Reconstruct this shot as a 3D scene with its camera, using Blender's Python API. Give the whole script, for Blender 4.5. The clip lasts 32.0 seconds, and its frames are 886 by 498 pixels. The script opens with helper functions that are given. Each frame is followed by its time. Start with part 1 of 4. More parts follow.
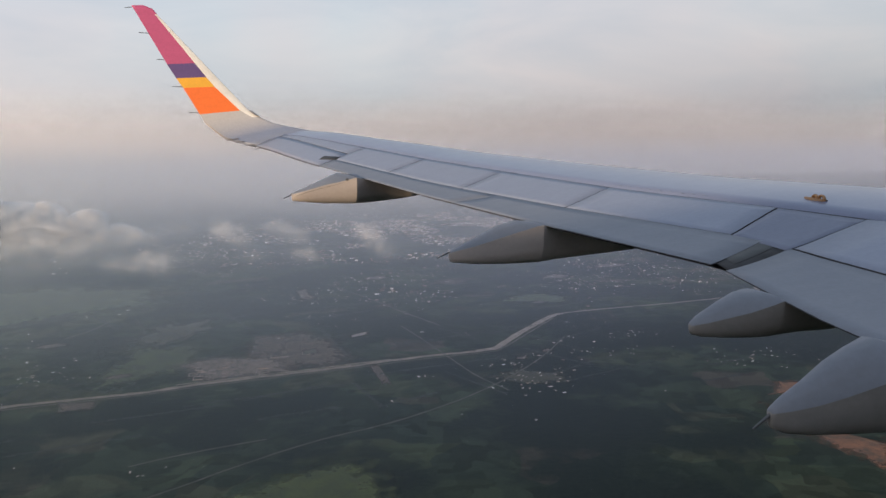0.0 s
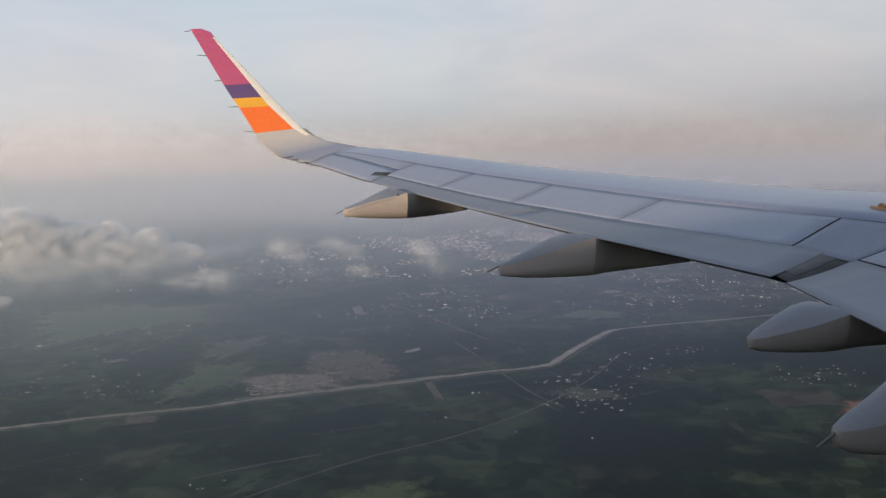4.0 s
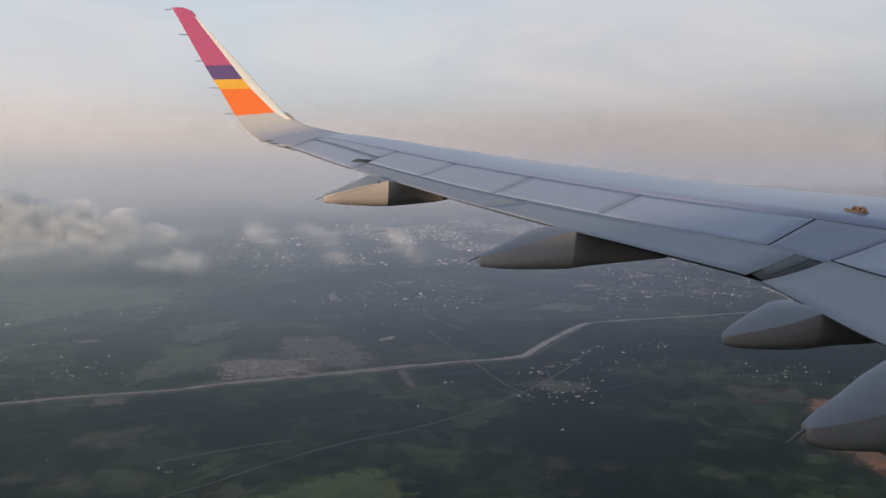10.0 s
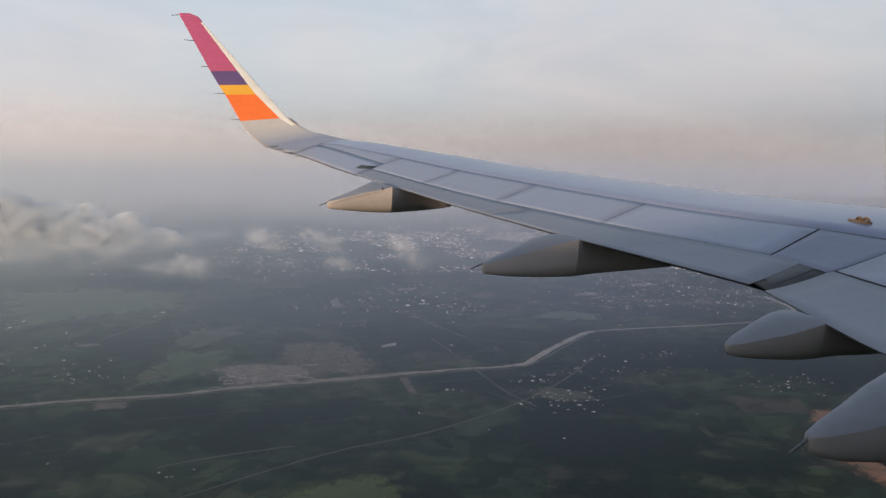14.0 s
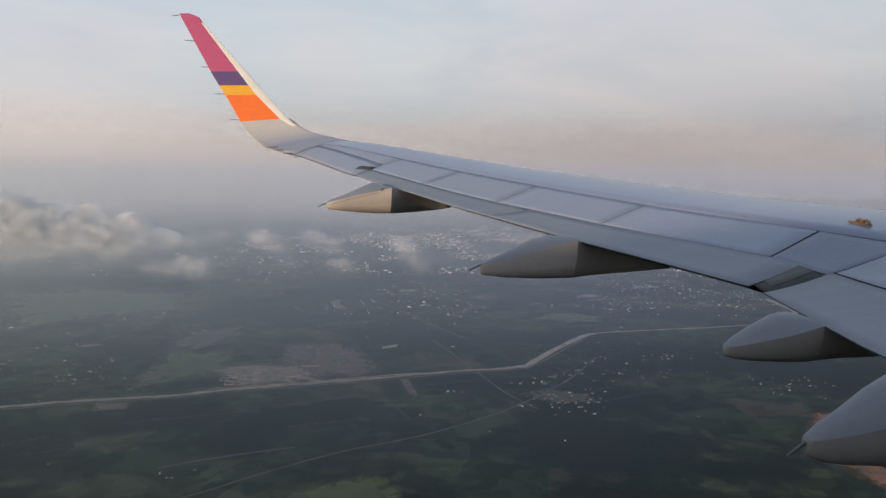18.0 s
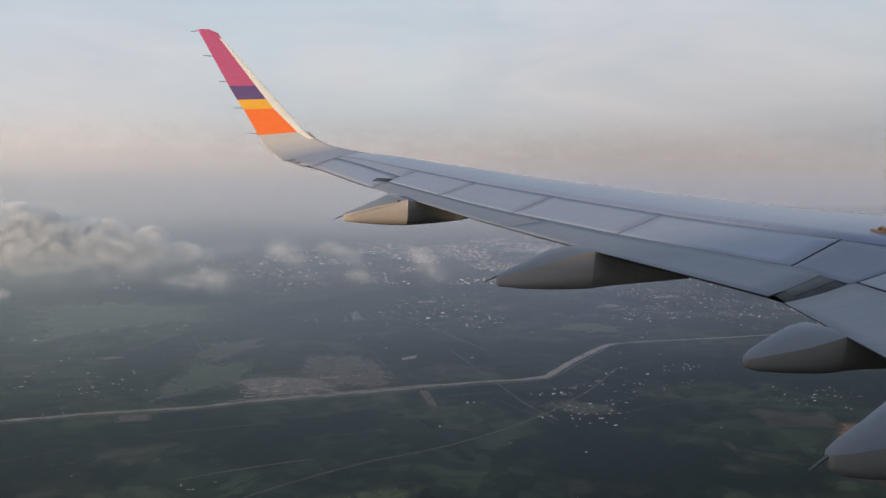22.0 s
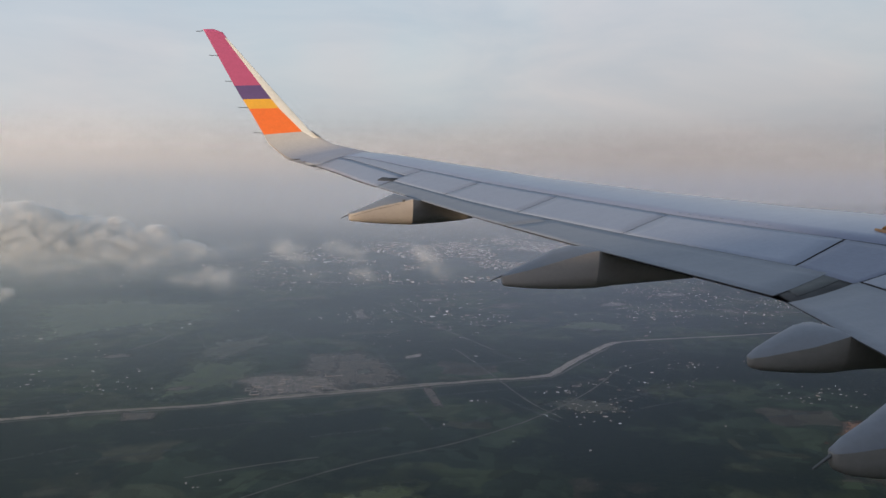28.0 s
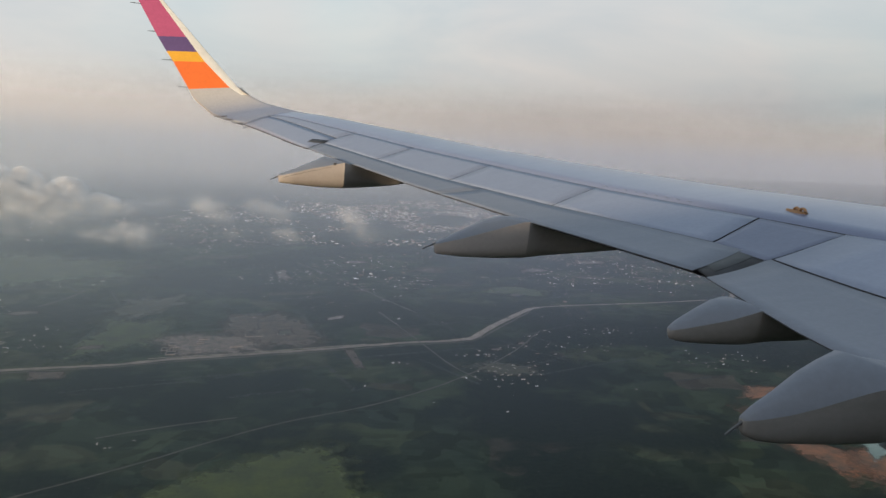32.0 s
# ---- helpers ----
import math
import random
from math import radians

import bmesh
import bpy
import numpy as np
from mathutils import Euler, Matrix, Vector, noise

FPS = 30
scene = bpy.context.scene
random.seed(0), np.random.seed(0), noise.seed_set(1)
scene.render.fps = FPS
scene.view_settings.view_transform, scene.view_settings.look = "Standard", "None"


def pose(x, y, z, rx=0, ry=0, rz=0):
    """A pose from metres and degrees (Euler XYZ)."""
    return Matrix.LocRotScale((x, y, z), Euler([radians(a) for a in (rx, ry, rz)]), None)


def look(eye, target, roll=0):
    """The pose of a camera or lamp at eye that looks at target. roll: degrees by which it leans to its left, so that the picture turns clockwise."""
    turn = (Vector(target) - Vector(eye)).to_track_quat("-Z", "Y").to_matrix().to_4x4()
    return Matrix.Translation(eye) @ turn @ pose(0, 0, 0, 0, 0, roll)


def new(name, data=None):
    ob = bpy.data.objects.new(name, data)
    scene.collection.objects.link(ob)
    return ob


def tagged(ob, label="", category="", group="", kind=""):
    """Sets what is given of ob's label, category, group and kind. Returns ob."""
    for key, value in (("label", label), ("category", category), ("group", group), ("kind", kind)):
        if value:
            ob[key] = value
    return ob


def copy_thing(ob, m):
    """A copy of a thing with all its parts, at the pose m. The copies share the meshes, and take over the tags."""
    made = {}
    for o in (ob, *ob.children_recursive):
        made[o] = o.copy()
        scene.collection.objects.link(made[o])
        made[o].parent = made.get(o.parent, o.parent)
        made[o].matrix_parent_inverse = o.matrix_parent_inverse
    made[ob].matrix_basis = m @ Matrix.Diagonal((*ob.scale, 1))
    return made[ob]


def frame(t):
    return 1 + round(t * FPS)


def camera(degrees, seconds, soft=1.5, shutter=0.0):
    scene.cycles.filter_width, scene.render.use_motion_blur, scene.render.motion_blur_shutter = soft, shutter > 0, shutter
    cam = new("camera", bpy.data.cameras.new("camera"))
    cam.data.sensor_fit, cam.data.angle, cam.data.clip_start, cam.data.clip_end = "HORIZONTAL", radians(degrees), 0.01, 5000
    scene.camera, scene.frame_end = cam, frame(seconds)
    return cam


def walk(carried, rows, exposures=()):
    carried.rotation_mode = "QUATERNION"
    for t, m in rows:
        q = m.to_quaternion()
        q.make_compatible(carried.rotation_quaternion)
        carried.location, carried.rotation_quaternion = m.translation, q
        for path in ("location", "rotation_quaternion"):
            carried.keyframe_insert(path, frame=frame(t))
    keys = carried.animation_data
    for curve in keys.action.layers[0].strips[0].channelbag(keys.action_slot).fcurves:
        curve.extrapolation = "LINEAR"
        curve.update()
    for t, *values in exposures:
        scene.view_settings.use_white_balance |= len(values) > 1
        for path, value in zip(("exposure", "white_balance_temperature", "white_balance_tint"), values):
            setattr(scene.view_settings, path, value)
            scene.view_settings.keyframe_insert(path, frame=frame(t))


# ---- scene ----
LENS, SECONDS = 61.7, 32.0
HEIGHT = 150.0  # the cabin window over the land, in the model's metres
SEAT = 1.475    # the eye's way out from the aircraft's middle
cam = camera(LENS, SECONDS, soft=1.5)
# seconds, turn (Euler XYZ in degrees), sway of the eye in metres
ROWS = [
    (0.0, 82.85, 0.98, -13.98, -0.018, -0.025, 0.024),
    (0.5, 83.28, 0.04, -14.01, -0.031, -0.035, 0.034),
    (1.0, 84.03, 0.59, -13.60, -0.020, -0.027, 0.031),
    (1.5, 84.02, 1.48, -11.85, 0.001, -0.002, 0.007),
    (2.0, 83.83, 1.63, -10.87, 0.009, 0.002, -0.019),
    (2.5, 82.87, 2.49, -10.64, 0.026, -0.000, 0.025),
    (3.0, 83.98, 2.33, -10.66, 0.012, -0.003, -0.003),
    (3.5, 84.16, 1.99, -9.76, 0.029, 0.005, 0.003),
    (5.5, 83.95, 0.82, -11.17, -0.023, -0.017, -0.018),
    (6.0, 83.64, 0.90, -11.25, -0.022, -0.022, 0.001),
    (6.5, 83.54, 0.90, -10.97, -0.019, -0.014, -0.008),
    (7.0, 83.43, 0.88, -11.23, -0.022, -0.019, 0.007),
    (7.5, 83.24, 0.44, -11.35, -0.024, -0.019, 0.004),
    (8.0, 83.26, 0.29, -11.40, -0.016, -0.025, 0.002),
    (8.5, 83.49, 0.18, -11.61, -0.028, -0.014, -0.009),
    (9.0, 83.57, -0.08, -11.81, -0.026, -0.017, 0.006),
    (9.5, 83.59, -0.24, -11.73, -0.011, -0.011, 0.002),
    (10.0, 83.33, -0.09, -11.54, -0.015, -0.005, -0.000),
    (10.5, 83.42, -0.19, -11.57, -0.021, -0.018, 0.014),
    (11.0, 83.72, -0.40, -11.44, -0.026, -0.009, 0.002),
    (11.5, 83.26, -0.66, -11.55, -0.009, -0.015, 0.008),
    (12.0, 83.75, -0.76, -11.13, -0.003, 0.001, -0.015),
    (12.5, 83.31, -0.85, -11.50, -0.022, -0.013, -0.009),
    (13.0, 83.54, -0.71, -11.23, -0.005, -0.005, -0.008),
    (13.5, 83.50, -0.35, -11.36, -0.011, -0.011, 0.003),
    (14.0, 83.87, -0.58, -11.27, -0.023, -0.015, -0.001),
    (14.5, 83.53, -0.46, -11.31, -0.020, -0.015, 0.001),
    (16.5, 83.90, -0.33, -11.18, 0.011, 0.004, 0.007),
    (17.0, 83.77, -0.33, -11.03, 0.010, 0.010, -0.001),
    (17.5, 83.72, -0.52, -11.08, 0.012, 0.010, -0.008),
    (18.0, 83.99, -0.75, -11.15, 0.010, 0.004, -0.010),
    (18.5, 83.99, -1.08, -11.37, 0.010, 0.006, -0.006),
    (19.0, 83.88, -0.91, -11.42, 0.005, 0.005, -0.000),
    (19.5, 83.10, -0.64, -11.41, 0.008, 0.007, 0.002),
    (20.0, 83.13, -0.32, -11.08, 0.012, 0.000, 0.012),
    (20.5, 83.59, -0.67, -11.15, -0.002, -0.001, -0.006),
    (21.0, 83.84, -0.93, -11.08, 0.011, 0.010, -0.008),
    (21.5, 83.90, -0.50, -10.17, 0.034, 0.025, 0.005),
    (22.0, 84.82, -0.19, -9.77, 0.039, 0.019, -0.005),
    (22.5, 85.01, -0.33, -10.12, 0.021, 0.000, -0.001),
    (23.0, 85.07, -1.26, -10.17, 0.003, 0.002, -0.001),
    (23.5, 85.25, -2.11, -9.97, 0.038, 0.020, -0.026),
    (24.0, 85.43, -1.74, -10.05, 0.017, 0.011, -0.015),
    (24.5, 85.41, -0.73, -9.81, 0.028, 0.008, -0.017),
    (25.0, 85.66, -1.26, -9.88, 0.016, 0.012, 0.003),
    (25.5, 86.46, -0.52, -9.95, 0.021, 0.018, -0.040),
    (27.5, 85.59, -0.37, -9.43, 0.004, -0.014, 0.009),
    (28.0, 84.69, -0.13, -9.46, 0.019, -0.018, 0.012),
    (28.5, 84.00, 0.05, -12.40, -0.019, -0.040, 0.029),
    (29.0, 84.23, -0.34, -12.56, -0.017, -0.044, 0.044),
    (29.5, 83.74, -0.34, -12.66, -0.017, -0.042, 0.047),
    (30.0, 82.95, 0.18, -12.28, -0.018, -0.031, 0.025),
    (30.5, 83.93, -0.98, -12.81, -0.046, -0.040, 0.048),
    (31.0, 82.66, -1.20, -14.08, -0.010, -0.037, 0.017),
    (31.5, 82.05, -1.11, -14.72, -0.061, -0.041, 0.065),
    (32.0, 81.97, -2.37, -15.03, -0.069, -0.051, 0.056),
]
walk(cam, [(t, pose(dx, SEAT + dy, HEIGHT + dz, rx, ry, rz)) for t, rx, ry, rz, dx, dy, dz in ROWS],
     [(0.0, 0.07, 6430, 10), (1.0, 0.03, 6430, 10), (3.0, 0.0, 6420, 9), (6.0, 0.01, 6400, 9), (14.0, 0.03, 6420, 9.5), (18.0, 0.0, 6420, 9), (22.0, -0.04, 6340, 8), (25.0, -0.08, 6290, 7), (28.0, -0.09, 6290, 7), (30.0, -0.02, 6430, 6), (31.0, 0.0, 6510, 5), (32.0, 0.10, 6560, 4.5)])

# ---- world, sun ----
SUN_UP, SUN_WAY = 5.0, Vector((-0.90, -0.43, 0.0)).normalized()
to_sun = Vector((SUN_WAY.x * math.cos(radians(SUN_UP)), SUN_WAY.y * math.cos(radians(SUN_UP)), math.sin(radians(SUN_UP))))
world = bpy.data.worlds.new("sky")
scene.world = world
world.use_nodes = True
wn, wl = world.node_tree.nodes, world.node_tree.links
wn.clear()


def wnode(kind, **kw):
    n = wn.new(kind)
    for k, v in kw.items():
        n.inputs[k].default_value = v
    return n


coord = wn.new("ShaderNodeTexCoord")
split = wn.new("ShaderNodeSeparateXYZ")
wl.new(coord.outputs["Generated"], split.inputs[0])
ramp = wn.new("ShaderNodeValToRGB")
ahead = wn.new("ShaderNodeMath")   # the cloud bank stands higher ahead of the aircraft
ahead.operation, ahead.inputs[1].default_value = "MULTIPLY_ADD", -0.10
wl.new(split.outputs["X"], ahead.inputs[0])
wl.new(split.outputs["Z"], ahead.inputs[2])
wl.new(ahead.outputs[0], ramp.inputs[0])
SKY_STOPS = [(0.0, (0.41, 0.395, 0.425)), (0.012, (0.45, 0.432, 0.455)), (0.04, (0.515, 0.497, 0.512)), (0.08, (0.566, 0.553, 0.568)), (0.14, (0.61, 0.605, 0.625)),
             (0.22, (0.59, 0.62, 0.67)), (0.45, (0.48, 0.55, 0.65)), (1.0, (0.36, 0.44, 0.55))]
while len(ramp.color_ramp.elements) < len(SKY_STOPS):
    ramp.color_ramp.elements.new(0.5)
for e, (p, c) in zip(ramp.color_ramp.elements, SKY_STOPS):
    e.position, e.color = p, (*c, 1)
# high thin cloud, drawn out sideways
stretch = wn.new("ShaderNodeMapping")
stretch.inputs["Scale"].default_value = (1.3, 1.3, 4.6)
wl.new(coord.outputs["Generated"], stretch.inputs[0])
veil = wnode("ShaderNodeTexNoise", Scale=2.1, Detail=7.0, Roughness=0.56, Distortion=0.5)
wl.new(stretch.outputs[0], veil.inputs["Vector"])
veil_ramp = wn.new("ShaderNodeValToRGB")
veil_ramp.color_ramp.elements[0].position, veil_ramp.color_ramp.elements[1].position = 0.3, 0.72
veil_ramp.color_ramp.elements[0].color, veil_ramp.color_ramp.elements[1].color = (0.85, 0.915, 0.97, 1), (1.10, 1.07, 1.055, 1)
wl.new(veil.outputs["Fac"], veil_ramp.inputs[0])
times = wn.new("ShaderNodeMix")
times.data_type, times.blend_type = "RGBA", "MULTIPLY"
times.inputs["Factor"].default_value = 1.0
wl.new(ramp.outputs[0], times.inputs["A"])
wl.new(veil_ramp.outputs[0], times.inputs["B"])
# faint hue noise put into the sky for the window pane's iridescent tint
hue = wnode("ShaderNodeTexNoise", Scale=3.4, Detail=3.0, Roughness=0.5)
wl.new(coord.outputs["Generated"], hue.inputs["Vector"])
hue_ramp = wn.new("ShaderNodeValToRGB")
hue_ramp.color_ramp.elements[0].position, hue_ramp.color_ramp.elements[1].position = 0.36, 0.64
hue_ramp.color_ramp.elements[0].color, hue_ramp.color_ramp.elements[1].color = (0.965, 1.012, 1.015, 1), (1.04, 0.992, 0.978, 1)
wl.new(hue.outputs["Fac"], hue_ramp.inputs[0])
tinted = wn.new("ShaderNodeMix")
tinted.data_type, tinted.blend_type = "RGBA", "MULTIPLY"
tinted.inputs["Factor"].default_value = 1.0
wl.new(times.outputs["Result"], tinted.inputs["A"])
wl.new(hue_ramp.outputs[0], tinted.inputs["B"])
sky = wn.new("ShaderNodeTexSky")
sky.sky_type, sky.sun_disc = "NISHITA", False
sky.sun_elevation, sky.sun_rotation = radians(SUN_UP), math.atan2(SUN_WAY.x, SUN_WAY.y)
bg_veil = wnode("ShaderNodeBackground", Strength=1.0)
wl.new(tinted.outputs["Result"], bg_veil.inputs["Color"])
bg_sky = wnode("ShaderNodeBackground", Strength=0.012)
wl.new(sky.outputs[0], bg_sky.inputs["Color"])
# the bright sky round the low sun, behind the wing
facing = wn.new("ShaderNodeVectorMath")
facing.operation, facing.inputs[1].default_value = "DOT_PRODUCT", to_sun
wl.new(coord.outputs["Generated"], facing.inputs[0])
glow = wn.new("ShaderNodeValToRGB")
for _ in range(2):
    glow.color_ramp.elements.new(0.5)
for e, (p, c) in zip(glow.color_ramp.elements, ((0.25, (0, 0, 0, 1)), (0.6, (0.22, 0.17, 0.13, 1)), (0.88, (0.9, 0.66, 0.46, 1)), (1.0, (1.0, 0.8, 0.6, 1)))):
    e.position, e.color = p, c
wl.new(facing.outputs["Value"], glow.inputs[0])
bg_glow = wnode("ShaderNodeBackground", Strength=0.55)
wl.new(glow.outputs[0], bg_glow.inputs["Color"])
lit = wn.new("ShaderNodeAddShader")
wl.new(bg_veil.outputs[0], lit.inputs[0])
wl.new(bg_glow.outputs[0], lit.inputs[1])
both = wn.new("ShaderNodeAddShader")
wl.new(lit.outputs[0], both.inputs[0])
wl.new(bg_sky.outputs[0], both.inputs[1])
out = wn.new("ShaderNodeOutputWorld")
wl.new(both.outputs[0], out.inputs["Surface"])

sun = new("sun", bpy.data.lights.new("sun", "SUN"))
sun.data.energy, sun.data.angle, sun.data.color = 4.8, radians(1.2), (1.0, 0.74, 0.48)
sun.matrix_world = look(to_sun * 200 + Vector((0, 0, HEIGHT)), (0, 0, HEIGHT))


# ---- materials ----
def ramp_of(nt, stops, src):
    n = nt.nodes.new("ShaderNodeValToRGB")
    while len(n.color_ramp.elements) < len(stops):
        n.color_ramp.elements.new(0.5)
    for e, (p, c) in zip(n.color_ramp.elements, stops):
        e.position, e.color = p, (*c, 1) if len(c) == 3 else c
    nt.links.new(src, n.inputs[0])
    return n.outputs[0]


def noise_of(nt, scale, detail=4.0, rough=0.55, vec=None, stretch=None):
    n = nt.nodes.new("ShaderNodeTexNoise")
    n.inputs["Scale"].default_value, n.inputs["Detail"].default_value, n.inputs["Roughness"].default_value = scale, detail, rough
    if vec is None:
        vec = nt.nodes.new("ShaderNodeTexCoord").outputs["Object"]
    if stretch:
        m = nt.nodes.new("ShaderNodeMapping")
        m.inputs["Scale"].default_value = stretch
        nt.links.new(vec, m.inputs[0])
        vec = m.outputs[0]
    nt.links.new(vec, n.inputs["Vector"])
    return n.outputs["Fac"]


def mix_of(nt, a, b, fac=0.5, mode="MIX"):
    n = nt.nodes.new("ShaderNodeMix")
    n.data_type, n.blend_type = "RGBA", mode
    for name, v in (("Factor", fac), ("A", a), ("B", b)):
        s = n.inputs[name] if name == "Factor" else [i for i in n.inputs if i.name == name and i.type == "RGBA"][0]
        if hasattr(v, "is_output"):
            nt.links.new(v, s)
        else:
            s.default_value = v if name == "Factor" else (*v, 1)
    return [o for o in n.outputs if o.type == "RGBA"][0]


def bump_of(nt, height, strength, distance=0.01):
    n = nt.nodes.new("ShaderNodeBump")
    n.inputs["Strength"].default_value, n.inputs["Distance"].default_value = strength, distance
    nt.links.new(height, n.inputs["Height"])
    return n.outputs["Normal"]


def base_material(name):
    m = bpy.data.materials.new(name)
    m.use_nodes = True
    return m, m.node_tree, m.node_tree.nodes["Principled BSDF"]


def paint(name, colour, rough=0.38, dirt=0.35, coat=0.0, vary=0.06, streak=(1.2, 4.0, 4.0), second=None):
    """Aircraft paint: slight tone changes from panel to panel, streaks of grime along the flow, fine relief."""
    m, nt, b = base_material(name)
    geo = nt.nodes.new("ShaderNodeTexCoord").outputs["Object"]
    soil = noise_of(nt, 1.7, 6, 0.6, geo, streak)
    fine = noise_of(nt, 26, 4, 0.6, geo)
    info = nt.nodes.new("ShaderNodeObjectInfo")
    tone = ramp_of(nt, [(0, (1 - vary,) * 3), (1, (1 + vary,) * 3)], info.outputs["Random"])
    if second:    # blends softly into a second colour further in
        sp = nt.nodes.new("ShaderNodeSeparateXYZ")
        nt.links.new(geo, sp.inputs[0])
        reach = nt.nodes.new("ShaderNodeMapRange")
        reach.interpolation_type = "SMOOTHSTEP"
        reach.inputs["From Min"].default_value, reach.inputs["From Max"].default_value = second[1:]
        nt.links.new(sp.outputs["Y"], reach.inputs["Value"])
        colour = mix_of(nt, second[0], colour, reach.outputs[0])
    c1 = mix_of(nt, colour, ramp_of(nt, [(0.42, (1, 1, 1)), (0.75, (1 - dirt,) * 3)], soil), 1.0, "MULTIPLY")
    c2 = mix_of(nt, c1, ramp_of(nt, [(0.3, (0.93,) * 3), (0.7, (1.05,) * 3)], fine), 1.0, "MULTIPLY")
    nt.links.new(mix_of(nt, c2, tone, 1.0, "MULTIPLY"), b.inputs["Base Color"])
    nt.links.new(ramp_of(nt, [(0.3, (rough * 0.96,) * 3), (0.7, (rough * 1.06,) * 3)], soil), b.inputs["Roughness"])
    b.inputs["Coat Weight"].default_value, b.inputs["Coat Roughness"].default_value = coat, 0.16
    nt.links.new(bump_of(nt, fine, 0.06, 0.01), b.inputs["Normal"])
    return m


GREY = paint("wing_grey_paint", (0.185, 0.213, 0.29), 0.45, 0.03, vary=0.03)
SLAT = paint("wing_skin_paint", (0.134, 0.157, 0.243), 0.33, 0.03, coat=0.42, vary=0.03)
FLAP = paint("flap_paint", (0.144, 0.161, 0.202), 0.5, 0.04, vary=0.0)
FIXED = paint("fixed_panel_paint", (0.128, 0.148, 0.215), 0.5, 0.04, vary=0.02)
FAIR_TOP = paint("fairing_top_paint", (0.136, 0.150, 0.184), 0.45, 0.05, vary=0.02)
RIB = paint("rib_grey", (0.05, 0.055, 0.06), 0.65, 0.2)
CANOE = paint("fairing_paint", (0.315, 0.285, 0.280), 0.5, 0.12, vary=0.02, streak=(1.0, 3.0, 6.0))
# inner fairings' copy of the paint, darkened in place of shade from flap and hull
CANOE_SHADED = paint("shaded_fairing_paint", (0.20, 0.190, 0.188), 0.55, 0.15, vary=0.03, streak=(1.0, 3.0, 6.0))
FOOT = paint("winglet_foot_paint", (0.47, 0.445, 0.43), 0.5, 0.05, second=((0.185, 0.213, 0.29), 17.45, 17.82))
CREAM = paint("winglet_edge_metal", (0.80, 0.76, 0.68), 0.3, 0.1)
PINK = paint("winglet_pink_paint", (0.48, 0.085, 0.19), 0.55, 0.08)
PURPLE = paint("winglet_purple_paint", (0.115, 0.065, 0.19), 0.55, 0.08)
YELLOW = paint("winglet_yellow_paint", (0.80, 0.40, 0.03), 0.55, 0.05)
ORANGE = paint("winglet_orange_paint", (0.85, 0.165, 0.02), 0.55, 0.05)
HULL = paint("fuselage_white_paint", (0.82, 0.82, 0.81), 0.35, 0.1)
GAP = paint("dark_gap", (0.022, 0.023, 0.028), 0.7, 0.3)
STEEL = paint("dark_steel", (0.08, 0.08, 0.085), 0.45, 0.2)
BRASS = paint("orange_primer", (0.27, 0.15, 0.07), 0.55, 0.3)
STENCIL = paint("faded_stencil", (0.112, 0.132, 0.205), 0.33, 0.2, coat=0.42)
LENSCAP = paint("lamp_glass", (0.20, 0.20, 0.21), 0.3, 0.1)
TRIM = paint("cabin_plastic", (0.45, 0.44, 0.42), 0.6, 0.1)


